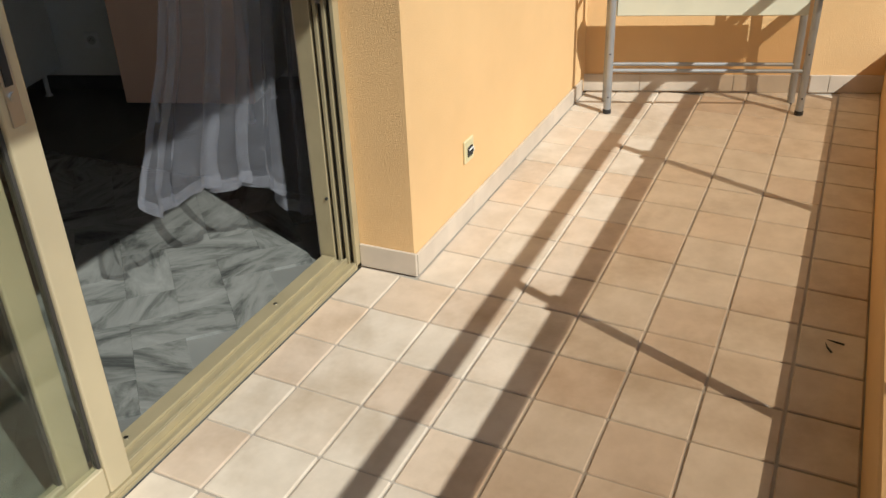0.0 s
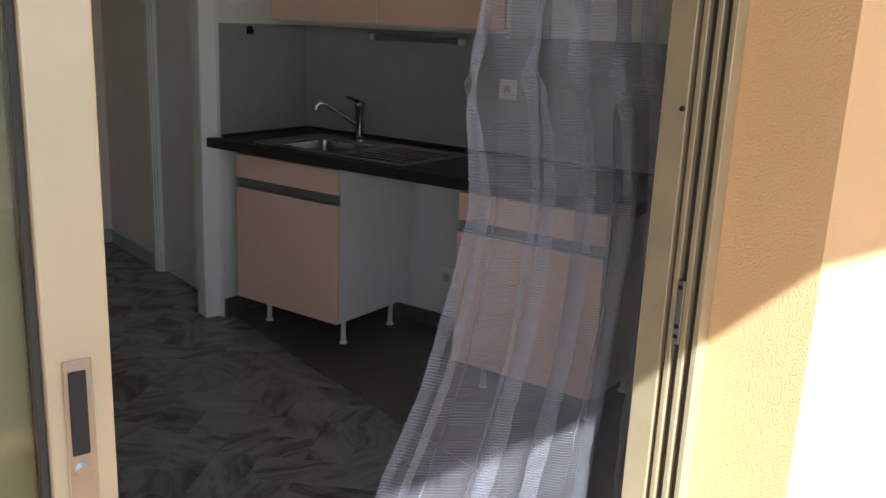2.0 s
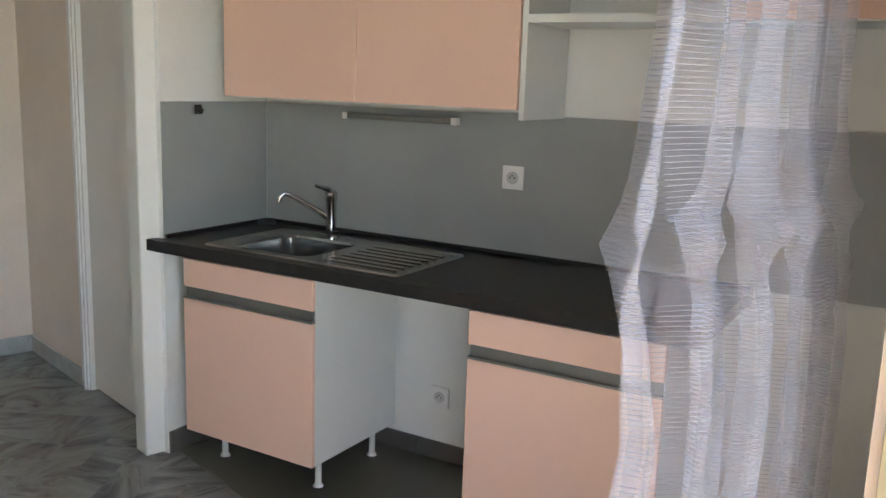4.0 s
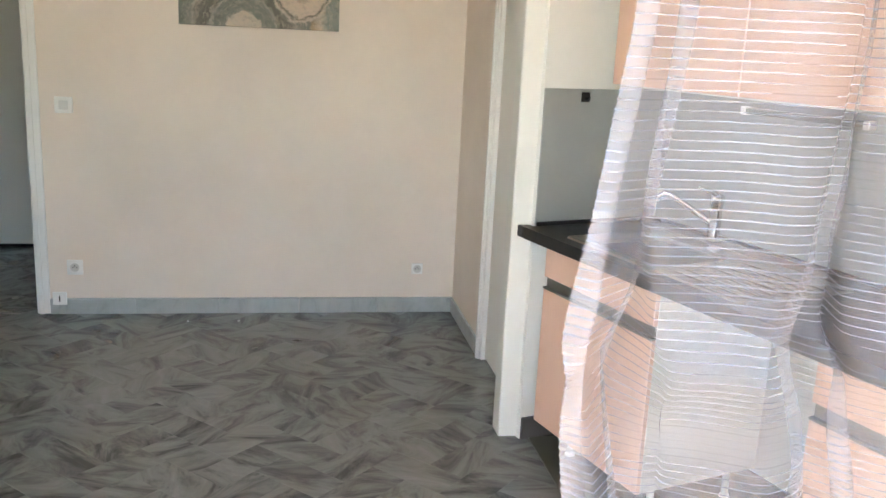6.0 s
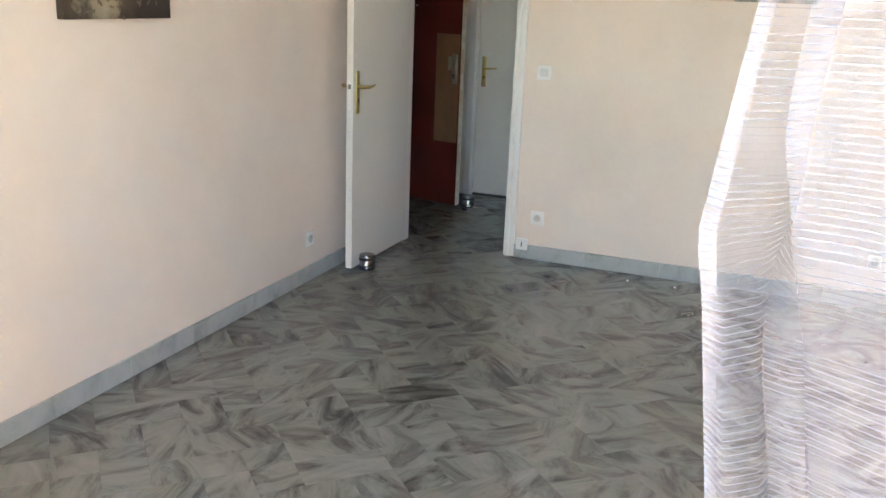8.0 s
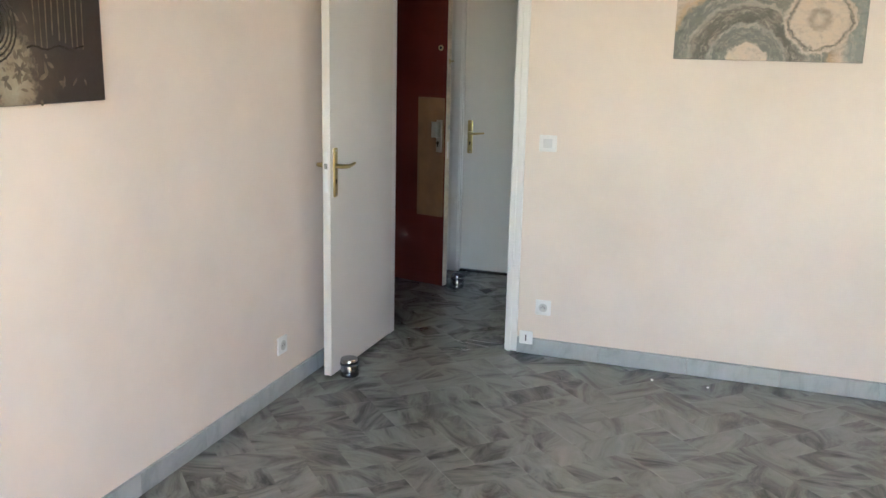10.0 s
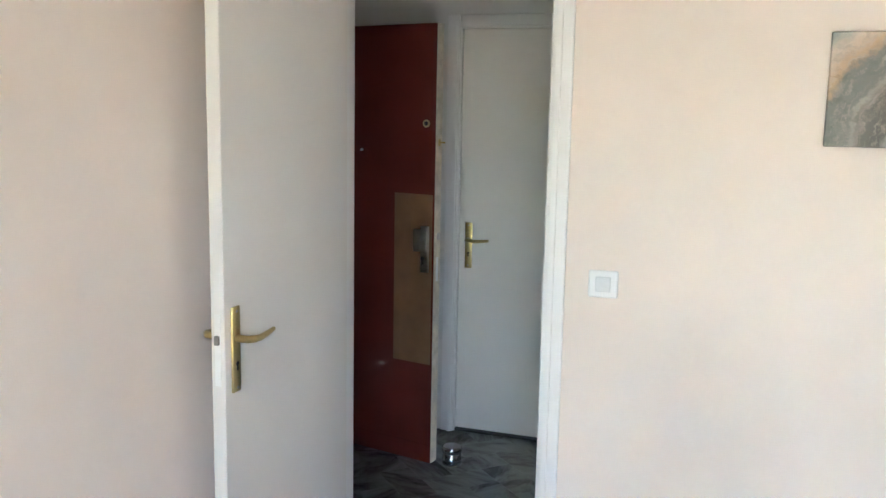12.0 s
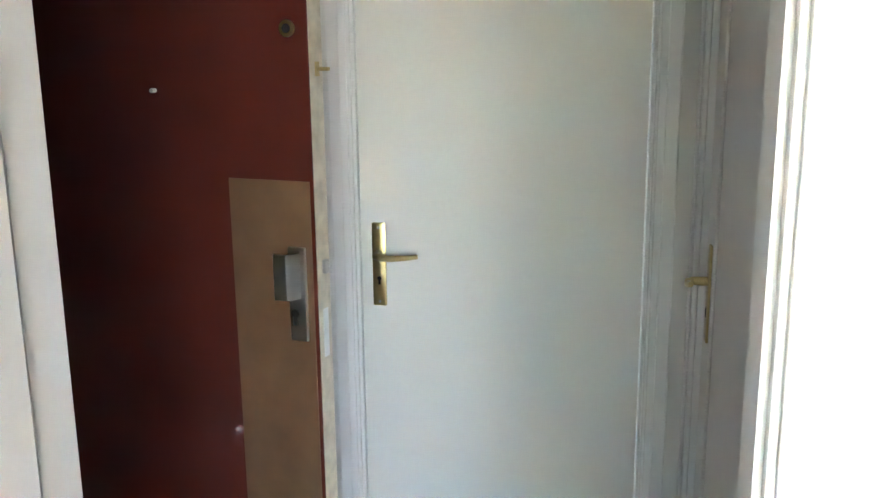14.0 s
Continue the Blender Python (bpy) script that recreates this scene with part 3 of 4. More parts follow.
# ---- paintings ----
def pale_picture():
    m, nt, p = blank("pale_abstract")
    tc = nt.nodes.new("ShaderNodeTexCoord")
    warp = node(nt, "ShaderNodeTexNoise", Scale=14.0, Detail=9.0, Roughness=0.8)
    nt.links.new(tc.outputs["Object"], warp.inputs["Vector"])
    mixv = nt.nodes.new("ShaderNodeVectorMath")
    mixv.operation = "MULTIPLY_ADD"
    mixv.inputs[1].default_value = (0.10, 0.10, 0.10)
    nt.links.new(warp.outputs["Color"], mixv.inputs[0])
    nt.links.new(tc.outputs["Object"], mixv.inputs[2])

    def dist(x, z):
        d = nt.nodes.new("ShaderNodeVectorMath")
        d.operation = "DISTANCE"
        f = nt.nodes.new("ShaderNodeVectorMath")
        f.operation = "MULTIPLY"
        f.inputs[1].default_value = (1, 0, 1)
        nt.links.new(mixv.outputs[0], f.inputs[0])
        nt.links.new(f.outputs[0], d.inputs[0])
        d.inputs[1].default_value = (x + 0.05, 0, z + 0.05)
        return d.outputs["Value"]
    grey, dark, pale, warm = (0.19, 0.20, 0.175), (0.12, 0.115, 0.095), (0.62, 0.52, 0.42), (0.50, 0.36, 0.22)
    arcs = ramp(nt, dist(-0.085, -0.165), (0.0, pale), (0.085, pale), (0.095, grey), (0.16, grey), (0.17, (0.34, 0.33, 0.28)), (0.185, dark), (0.25, (0.17, 0.16, 0.135)), (0.265, (0.36, 0.34, 0.28)), (0.28, grey), (0.34, grey), (0.36, warm), (0.40, pale), (0.44, (0.25, 0.28, 0.25)))
    shell = ramp(nt, dist(0.215, 0.03), (0.0, pale), (0.04, (0.36, 0.29, 0.22)), (0.06, pale), (0.115, pale), (0.125, dark), (0.14, pale), (0.155, grey))
    mask = ramp(nt, dist(0.215, 0.03), (0.0, (1, 1, 1)), (0.145, (1, 1, 1)), (0.16, (0, 0, 0)))
    mx = nt.nodes.new("ShaderNodeMix")
    mx.data_type = "RGBA"
    nt.links.new(mask, mx.inputs[0])
    nt.links.new(arcs, mx.inputs[6])
    nt.links.new(shell, mx.inputs[7])
    scr = nt.nodes.new("ShaderNodeVectorMath")
    scr.operation = "MULTIPLY"
    scr.inputs[1].default_value = (14, 1, 40)
    nt.links.new(mixv.outputs[0], scr.inputs[0])
    brush = node(nt, "ShaderNodeTexNoise", Scale=1.0, Detail=6.0, Roughness=0.7)
    nt.links.new(scr.outputs[0], brush.inputs["Vector"])
    # strokes that follow the arcs
    rel = nt.nodes.new("ShaderNodeVectorMath")
    rel.operation = "SUBTRACT"
    rel.inputs[1].default_value = (-0.035, 0, -0.115)
    nt.links.new(mixv.outputs[0], rel.inputs[0])
    sx = nt.nodes.new("ShaderNodeSeparateXYZ")
    nt.links.new(rel.outputs[0], sx.inputs[0])
    turn = nt.nodes.new("ShaderNodeMath")
    turn.operation = "ARCTAN2"
    nt.links.new(sx.outputs[2], turn.inputs[0])
    nt.links.new(sx.outputs[0], turn.inputs[1])
    polar = nt.nodes.new("ShaderNodeCombineXYZ")
    nt.links.new(turn.outputs[0], polar.inputs[0])
    nt.links.new(dist(-0.085, -0.165), polar.inputs[1])
    spread = nt.nodes.new("ShaderNodeVectorMath")
    spread.operation = "MULTIPLY"
    spread.inputs[1].default_value = (2.2, 75, 1)
    nt.links.new(polar.outputs[0], spread.inputs[0])
    strokes = node(nt, "ShaderNodeTexNoise", Scale=1.0, Detail=7.0, Roughness=0.75)
    nt.links.new(spread.outputs[0], strokes.inputs["Vector"])
    streak = ramp(nt, strokes.outputs[0], (0.50, (0, 0, 0)), (0.60, (1, 1, 1)))
    pale_on = nt.nodes.new("ShaderNodeMix")
    pale_on.data_type = "RGBA"
    pale_on.inputs[7].default_value = (0.50, 0.45, 0.37, 1)
    part_of = nt.nodes.new("ShaderNodeMath")
    part_of.operation = "MULTIPLY"
    part_of.inputs[1].default_value = 0.6
    nt.links.new(streak, part_of.inputs[0])
    nt.links.new(part_of.outputs[0], pale_on.inputs[0])
    nt.links.new(mx.outputs[2], pale_on.inputs[6])
    tone = ramp(nt, brush.outputs[0], (0.30, (0.55, 0.55, 0.53)), (0.5, (1, 1, 1)), (0.72, (1.0, 0.93, 0.82)))
    over = nt.nodes.new("ShaderNodeMix")
    over.data_type, over.blend_type = "RGBA", "MULTIPLY"
    over.inputs[0].default_value = 0.85
    nt.links.new(pale_on.outputs[2], over.inputs[6])
    nt.links.new(tone, over.inputs[7])
    nt.links.new(over.outputs[2], p.inputs["Base Color"])
    p.inputs["Roughness"].default_value = 0.6
    b = node(nt, "ShaderNodeBump", Strength=0.5, Distance=0.003)
    nt.links.new(warp.outputs[0], b.inputs["Height"])
    nt.links.new(b.outputs[0], p.inputs["Normal"])
    return m


def dark_picture():
    m, nt, p = blank("dark_abstract")
    tc = nt.nodes.new("ShaderNodeTexCoord")
    n1 = node(nt, "ShaderNodeTexNoise", Scale=7.0, Detail=8.0, Roughness=0.75)
    nt.links.new(tc.outputs["Object"], n1.inputs["Vector"])
    g = nt.nodes.new("ShaderNodeVectorMath")
    g.operation = "DISTANCE"
    g.inputs[1].default_value = (-0.10, -0.02, -0.18)
    nt.links.new(tc.outputs["Object"], g.inputs[0])
    fall = ramp(nt, g.outputs["Value"], (0.05, (1, 1, 1)), (0.30, (0, 0, 0)))
    mu = nt.nodes.new("ShaderNodeMath")
    mu.operation = "MULTIPLY"
    nt.links.new(n1.outputs[0], mu.inputs[0])
    nt.links.new(fall, mu.inputs[1])
    nt.links.new(ramp(nt, mu.outputs[0], (0.18, (0.018, 0.010, 0.008)), (0.36, (0.06, 0.045, 0.03)), (0.44, (0.26, 0.22, 0.15)), (0.62, (0.36, 0.33, 0.24))), p.inputs["Base Color"])
    p.inputs["Roughness"].default_value = 0.3
    b = node(nt, "ShaderNodeBump", Strength=0.7, Distance=0.005)
    nt.links.new(n1.outputs[0], b.inputs["Height"])
    nt.links.new(b.outputs[0], p.inputs["Normal"])
    return m


pic = thing("painting", "wide abstract canvas in grey, cream and ochre arcs", "painting", pose(-0.705, YD, 1.705))
part("canvas", boxed(-0.408, 0.408, -0.022, -0.001, -0.153, 0.153, bevel=0.003, seg=2), pale_picture(), pic)
pic = thing("painting", "dark brown abstract canvas with pale blots", "painting", pose(XL, 2.215, 1.66, 0, 0, 90))
canvas = part("canvas", boxed(-0.275, 0.275, -0.035, -0.001, -0.262, 0.262, bevel=0.003, seg=2), dark_picture(), pic)
RIDGE = paint("ridge_black", (0.045, 0.04, 0.034), 0.22, vary=0.3, size=20)
SCUMBLE = paint("ochre_scumble", (0.13, 0.105, 0.07), 0.5, vary=0.45, size=45, grain=120, bump=0.4)
for k in range(6):
    r = 0.022 + 0.013 * k
    ring = [(-0.150 + r * math.cos(a * math.tau / 24), -0.0355, -0.050 + 1.1 * r * math.sin(a * math.tau / 24)) for a in range(25)]
    part("paint_ring", tube(bmesh.new(), ring, 0.0028, 6), RIDGE, canvas)
rng = random.Random(8)
for k in range(9):
    x = 0.0 + 0.024 * k
    z = -0.09 + rng.uniform(-0.02, 0.02)
    part("paint_drip", tube(bmesh.new(), [(x, -0.0355, 0.20), (x + 0.002, -0.036, 0.05), (x + rng.uniform(-0.004, 0.004), -0.0355, z)], [0.001, 0.0016, 0.002], 6), SCUMBLE, canvas)
part("paint_ridge", tube(bmesh.new(), [(-0.03 + 0.02 * k, -0.0355, -0.105 + 0.006 * math.sin(k * 1.3)) for k in range(12)], 0.003, 6), RIDGE, canvas)
for k in range(70):
    x, z = (rng.gauss(-0.055, 0.012), rng.uniform(-0.16, 0.22)) if k < 26 else (rng.gauss(-0.03, 0.07), rng.gauss(-0.165, 0.03))
    bm = bmesh.new()
    bmesh.ops.create_icosphere(bm, subdivisions=1, radius=1, matrix=Matrix.Translation((x, -0.035, z)) @ Matrix.Rotation(rng.uniform(0, 3), 4, "Y") @ Matrix.Diagonal((rng.uniform(0.003, 0.008), 0.0015, rng.uniform(0.008, 0.022), 1)))
    part("paint_dab", bm, SCUMBLE, canvas)


# ---- kitchenette ----
def base_unit(u, w, label):
    s = thing("base_cabinet", label, "cabinet", in_kitchen(u, 0, 0), "kitchen base units")
    z0, z1, d = 0.14, 0.822, 0.52
    part("side_panel", boxed(0.002, 0.018, 0.019, d, z0, z1), CARCASS, s)
    part("side_panel", boxed(w - 0.018, w - 0.002, 0.019, d, z0, z1), CARCASS, s)
    part("bottom_panel", boxed(0.0185, w - 0.0185, 0.019, d, z0, z0 + 0.018), CARCASS, s)
    part("back_panel", boxed(0.0185, w - 0.0185, d - 0.008, d, z0 + 0.019, z1), CARCASS, s)
    part("grip_profile", boxed(0.004, w - 0.004, 0.012, 0.018, 0.66, 0.716), GRIP, s, "grey metal grip profile")
    door = part("door", boxed(0.001, w - 0.001, 0.0, 0.018, z0, 0.664, bevel=0.0015), PINK, s)
    part("grip_lip", boxed(0.001, w - 0.001, -0.004, 0.0175, 0.6645, 0.672, bevel=0.001), GRIP, door)
    part("drawer_front", boxed(0.001, w - 0.001, 0.0, 0.018, 0.710, z1 - 0.006, bevel=0.0015), PINK, s)
    for x in (0.075, w - 0.075):
        for y in (0.13, d - 0.05):
            leg = part("leg", rod(bmesh.new(), (x, y, 0.008), (x, y, z0), 0.012, 14), CARCASS, s, smooth=True)
            part("foot", rod(bmesh.new(), (x, y, 0.0), (x, y, 0.012), 0.021, 16, 0.017), PLASTIC, leg, smooth=True)
    return s


base_unit(0.005, 0.62, "salmon pink sink base cabinet on white plastic legs")
base_unit(1.229, 0.61, "salmon pink base cabinet on white plastic legs behind the curtain")


def worktop():
    s = thing("worktop", "black laminate kitchen worktop", "worktop", in_kitchen(0, 0, 0))
    # the top leaves a cut-out for the bowl
    for a in ((-0.115, 0.18, -0.03, 0.595), (0.54, 1.93, -0.03, 0.595), (0.18, 0.54, -0.03, 0.065), (0.18, 0.54, 0.395, 0.595)):
        part("slab", boxed(a[0], a[1], a[2], a[3], 0.828, 0.872), WORKTOP, s)
    part("slab_corner", boxed(-0.192, -0.1155, -0.03, 0.016, 0.828, 0.872, bevel=0.003), WORKTOP, s)
    part("upstand", boxed(-0.11, 1.93, 0.578, 0.589, 0.8725, 0.888, bevel=0.003), WORKTOP, s)
    part("upstand", boxed(-0.1125, -0.101, 0.022, 0.577, 0.8725, 0.888, bevel=0.003), WORKTOP, s)


worktop()


def sink():
    s = thing("sink", "stainless steel inset sink with a ribbed drainer", "sink", in_kitchen(0, 0, 0.873))
    bm = bmesh.new()
    # rim and drainer as a plate round a rounded bowl
    x0, x1, y0, y1 = 0.09, 0.95, 0.02, 0.47
    bx0, bx1, by0, by1, n = 0.19, 0.53, 0.075, 0.385, 8

    def ring(ix0, ix1, iy0, iy1, r, z):
        out = []
        for cx, cy, a0 in ((ix1 - r, iy1 - r, 0), (ix0 + r, iy1 - r, 90), (ix0 + r, iy0 + r, 180), (ix1 - r, iy0 + r, 270)):
            for k in range(n + 1):
                a = radians(a0 + 90 * k / n)
                out.append(bm.verts.new((cx + r * math.cos(a), cy + r * math.sin(a), z)))
        return out
    rings = [ring(x0, x1, y0, y1, 0.015, 0.0), ring(x0 + 0.004, x1 - 0.004, y0 + 0.004, y1 - 0.004, 0.014, 0.007), ring(x0 + 0.014, x1 - 0.014, y0 + 0.014, y1 - 0.014, 0.012, 0.003),
             ring(bx0 - 0.008, bx1 + 0.008, by0 - 0.008, by1 + 0.008, 0.06, 0.003), ring(bx0, bx1, by0, by1, 0.055, -0.006), ring(bx0 + 0.008, bx1 - 0.008, by0 + 0.008, by1 - 0.008, 0.05, -0.13), ring(bx0 + 0.04, bx1 - 0.04, by0 + 0.04, by1 - 0.04, 0.05, -0.15)]
    for a, b in zip(rings, rings[1:]):
        for k in range(len(a)):
            j = (k + 1) % len(a)
            bm.faces.new((a[k], a[j], b[j], b[k]))
    bm.faces.new(rings[-1])
    part("bowl", bm, SINK_STEEL, s, smooth=True)
    for k in range(7):
        y = 0.09 + 0.05 * k
        part("drainer_rib", boxed(0.60, 0.90, y - 0.008, y + 0.008, 0.0032, 0.0055, bevel=0.002), SINK_STEEL, s)
    part("drain", rod(bmesh.new(), (0.36, 0.23, -0.151), (0.36, 0.23, -0.147), 0.04, 24), CHROME, s, smooth=True)


sink()
tap = thing("mixer_tap", "chrome single lever mixer tap", "tap", in_kitchen(0.285, 0.53, 0.873))
part("base", lathe(bmesh.new(), [(0.027, 0), (0.027, 0.006), (0.022, 0.012), (0.021, 0.13), (0.024, 0.135), (0.024, 0.165), (0.016, 0.175)], 24), CHROME, tap, smooth=True)
part("spout", tube(bmesh.new(), [(0, 0, 0.055), (-0.03, -0.03, 0.085), (-0.075, -0.08, 0.125), (-0.11, -0.125, 0.158), (-0.125, -0.142, 0.163), (-0.135, -0.155, 0.150), (-0.137, -0.157, 0.130)], [0.012, 0.012, 0.011, 0.010, 0.010, 0.010, 0.011], 14), CHROME, tap, smooth=True)
part("lever", tube(bmesh.new(), [(0, 0, 0.165), (0.0, -0.02, 0.180), (-0.012, -0.055, 0.190), (-0.02, -0.075, 0.198)], [0.012, 0.011, 0.007, 0.006], 10), CHROME, tap, smooth=True)
plug = thing("sink_plug", "black rubber sink plug lying on the worktop", "plug", in_kitchen(-0.055, 0.52, 0.873))
part("disc", lathe(bmesh.new(), [(0.036, 0), (0.04, 0.004), (0.038, 0.014), (0.02, 0.020)], 24), BLACK, plug, smooth=True)

k_mesh(structure("backsplash", boxed(-0.112, 2.6, 0.590, 0.598, 0.876, 1.385), SPLASH, "blue grey painted backsplash", "backsplash"))
k_mesh(structure("backsplash_side", boxed(-0.119, -0.113, 0.022, 0.589, 0.876, 1.385), SPLASH, "blue grey painted backsplash at the side", "backsplash"))
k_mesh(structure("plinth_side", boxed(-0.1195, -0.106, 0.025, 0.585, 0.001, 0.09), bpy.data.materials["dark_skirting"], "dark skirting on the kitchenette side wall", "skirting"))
hk = thing("wall_hook", "small dark wall hook on the backsplash", "hook", in_kitchen(-0.113, 0.20, 1.355))
part("plate", boxed(0, 0.006, -0.018, 0.018, -0.018, 0.018, bevel=0.002), DARK, hk)
part("peg", tube(bmesh.new(), [(0.005, 0, -0.004), (0.022, 0, -0.012), (0.028, 0, 0.002)], 0.005, 8), DARK, hk)


def wall_unit(u, w, z0, z1, label, doors=2):
    s = thing("wall_cabinet", label, "cabinet", in_kitchen(u, 0.25, z0), "kitchen wall units")
    h, d = z1 - z0, 0.333
    part("body", boxed(0.001, w - 0.001, 0.020, d, 0.0, h, bevel=0.001), CARCASS, s)
    for i in range(doors):
        a, b = w * i / doors, w * (i + 1) / doors
        part("door", boxed(a + 0.0015, b - 0.0015, 0, 0.0185, 0.004, h, bevel=0.0015), PINK, s)
    return s


wall_unit(-0.022, 1.255, 1.408, 2.12, "salmon pink two-door wall cabinet")
sh = thing("open_shelf", "white open shelf box beside the wall cabinet", "shelf", in_kitchen(1.236, 0.25, 1.38))
part("side_panel", boxed(0, 0.018, 0.01, 0.333, 0, 0.72), CARCASS, sh)
part("bottom_board", boxed(0.0185, 0.60, 0.01, 0.333, 0.30, 0.325), CARCASS, sh)
part("back_board", boxed(0.0185, 0.60, 0.325, 0.333, 0.326, 0.72), CARCASS, sh)
part("side_panel", boxed(0.6005, 0.618, 0.01, 0.333, 0.30, 0.72), CARCASS, sh)
wall_unit(1.857, 0.60, 1.68, 2.12, "salmon pink wall cabinet behind the curtain", 1)
lamp = thing("strip_lamp", "slim grey strip lamp under the wall cabinet, unlit", "lamp", in_kitchen(0.316, 0.575, 1.348))
part("body", boxed(0, 0.52, -0.018, 0.014, -0.010, 0.012, bevel=0.004, seg=2), GRIP, lamp)
for x in (0.0, 0.50):
    part("end_cap", boxed(x - 0.002, x + 0.022, -0.021, 0.0141, -0.013, 0.014, bevel=0.003), PLASTIC, lamp)


# ---- sliding window ----
win = thing("window_1", "bronze anodised aluminium sliding window, one leaf pushed open", "window", pose(0, 0, 0))
win["kind"] = "structure"
X0, H0 = -2.555, 2.235
part("sill", boxed(X0, -0.002, 0.0, 0.135, 0.0, 0.012), ALU, win)
for y0, y1, z1, mt in ((0.002, 0.014, 0.024, ALU), (0.036, 0.042, 0.036, ALU), (0.050, 0.056, 0.028, ALU), (0.082, 0.130, 0.030, ALU), (0.0145, 0.0355, 0.015, ALU), (0.0565, 0.0815, 0.022, ALU)):
    part("track", boxed(X0, -0.034, y0, y1, 0.0125, z1, bevel=0.001), mt, win)
for x in (-0.35, -1.0):
    part("screw", rod(bmesh.new(), (x, 0.105, 0.030), (x, 0.105, 0.0325), 0.006, 12), STEEL, win)
for a, b in ((-0.032, -0.0015), (X0, X0 + 0.03)):
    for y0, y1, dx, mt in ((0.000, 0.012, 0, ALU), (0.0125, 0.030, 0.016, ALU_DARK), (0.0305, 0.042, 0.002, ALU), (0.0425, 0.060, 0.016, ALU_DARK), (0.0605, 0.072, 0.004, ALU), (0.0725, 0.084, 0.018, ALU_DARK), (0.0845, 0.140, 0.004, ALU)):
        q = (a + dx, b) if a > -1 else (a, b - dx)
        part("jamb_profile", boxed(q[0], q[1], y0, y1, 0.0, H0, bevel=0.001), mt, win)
part("head", boxed(X0, -0.002, 0.0, 0.135, H0 + 0.0005, H0 + 0.05), ALU, win)
keep = part("lock_keeper", boxed(-0.030, -0.0255, 0.044, 0.060, 0.86, 0.985, bevel=0.001), STEEL, win)
for z in (0.875, 0.895, 0.972):
    part("hole", rod(bmesh.new(), (-0.0315, 0.052, z), (-0.0300, 0.052, z), 0.005, 10), DARK, keep)
for z in (0.24, 1.30):
    part("hole", rod(bmesh.new(), (-0.0335, 0.092, z), (-0.0275, 0.092, z), 0.005, 10), DARK, win)


def sash(x0, x1, y, label, handle):
    s = thing("sliding_sash", label, "window sash", pose(0, y, 0.026))
    h = H0 - 0.05
    for a, b in ((x1 - 0.068, x1), (x0, x0 + 0.068)):
        part("stile", boxed(a, b, -0.018, 0.018, 0, h, bevel=0.004, seg=2), STILE, s)
    part("bottom_rail", boxed(x0 + 0.0685, x1 - 0.0685, -0.015, 0.015, 0, 0.075, bevel=0.003), STILE, s)
    part("top_rail", boxed(x0 + 0.0685, x1 - 0.0685, -0.015, 0.015, h - 0.06, h, bevel=0.003), STILE, s)
    for x in (x0 + 0.0725, x1 - 0.0725):
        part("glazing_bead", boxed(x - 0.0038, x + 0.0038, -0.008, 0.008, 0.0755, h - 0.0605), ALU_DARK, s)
    g = part("pane", boxed(x0 + 0.0765, x1 - 0.0765, -0.003, 0.003, 0.0755, h - 0.0605), GLASS, s)
    g.visible_shadow = False
    if handle:
        p = part("recessed_handle", boxed(x1 - 0.052, x1 - 0.022, -0.0215, -0.0182, 0.87, 1.052, bevel=0.001), STEEL, s, "recessed steel pull with a lock")
        part("finger_well", boxed(x1 - 0.047, x1 - 0.029, -0.0228, -0.0216, 0.945, 1.04, bevel=0.001), DARK, p)
        part("lock_button", rod(bmesh.new(), (x1 - 0.037, -0.0265, 0.925), (x1 - 0.037, -0.0216, 0.925), 0.009, 16), STEEL, p, smooth=True)
    return s


sash(-2.50, -1.090, 0.024, "aluminium sliding window sash pushed open, recessed steel handle", True)
sash(-2.52, -1.163, 0.066, "aluminium sliding window sash behind the outer one", False)


# ---- curtains ----
def lerp(rows, z):
    if z <= rows[0][0]:
        return rows[0][1]
    for (a, va), (b, vb) in zip(rows, rows[1:]):
        if z <= b:
            return va + (vb - va) * (z - a) / (b - a)
    return rows[-1][1]


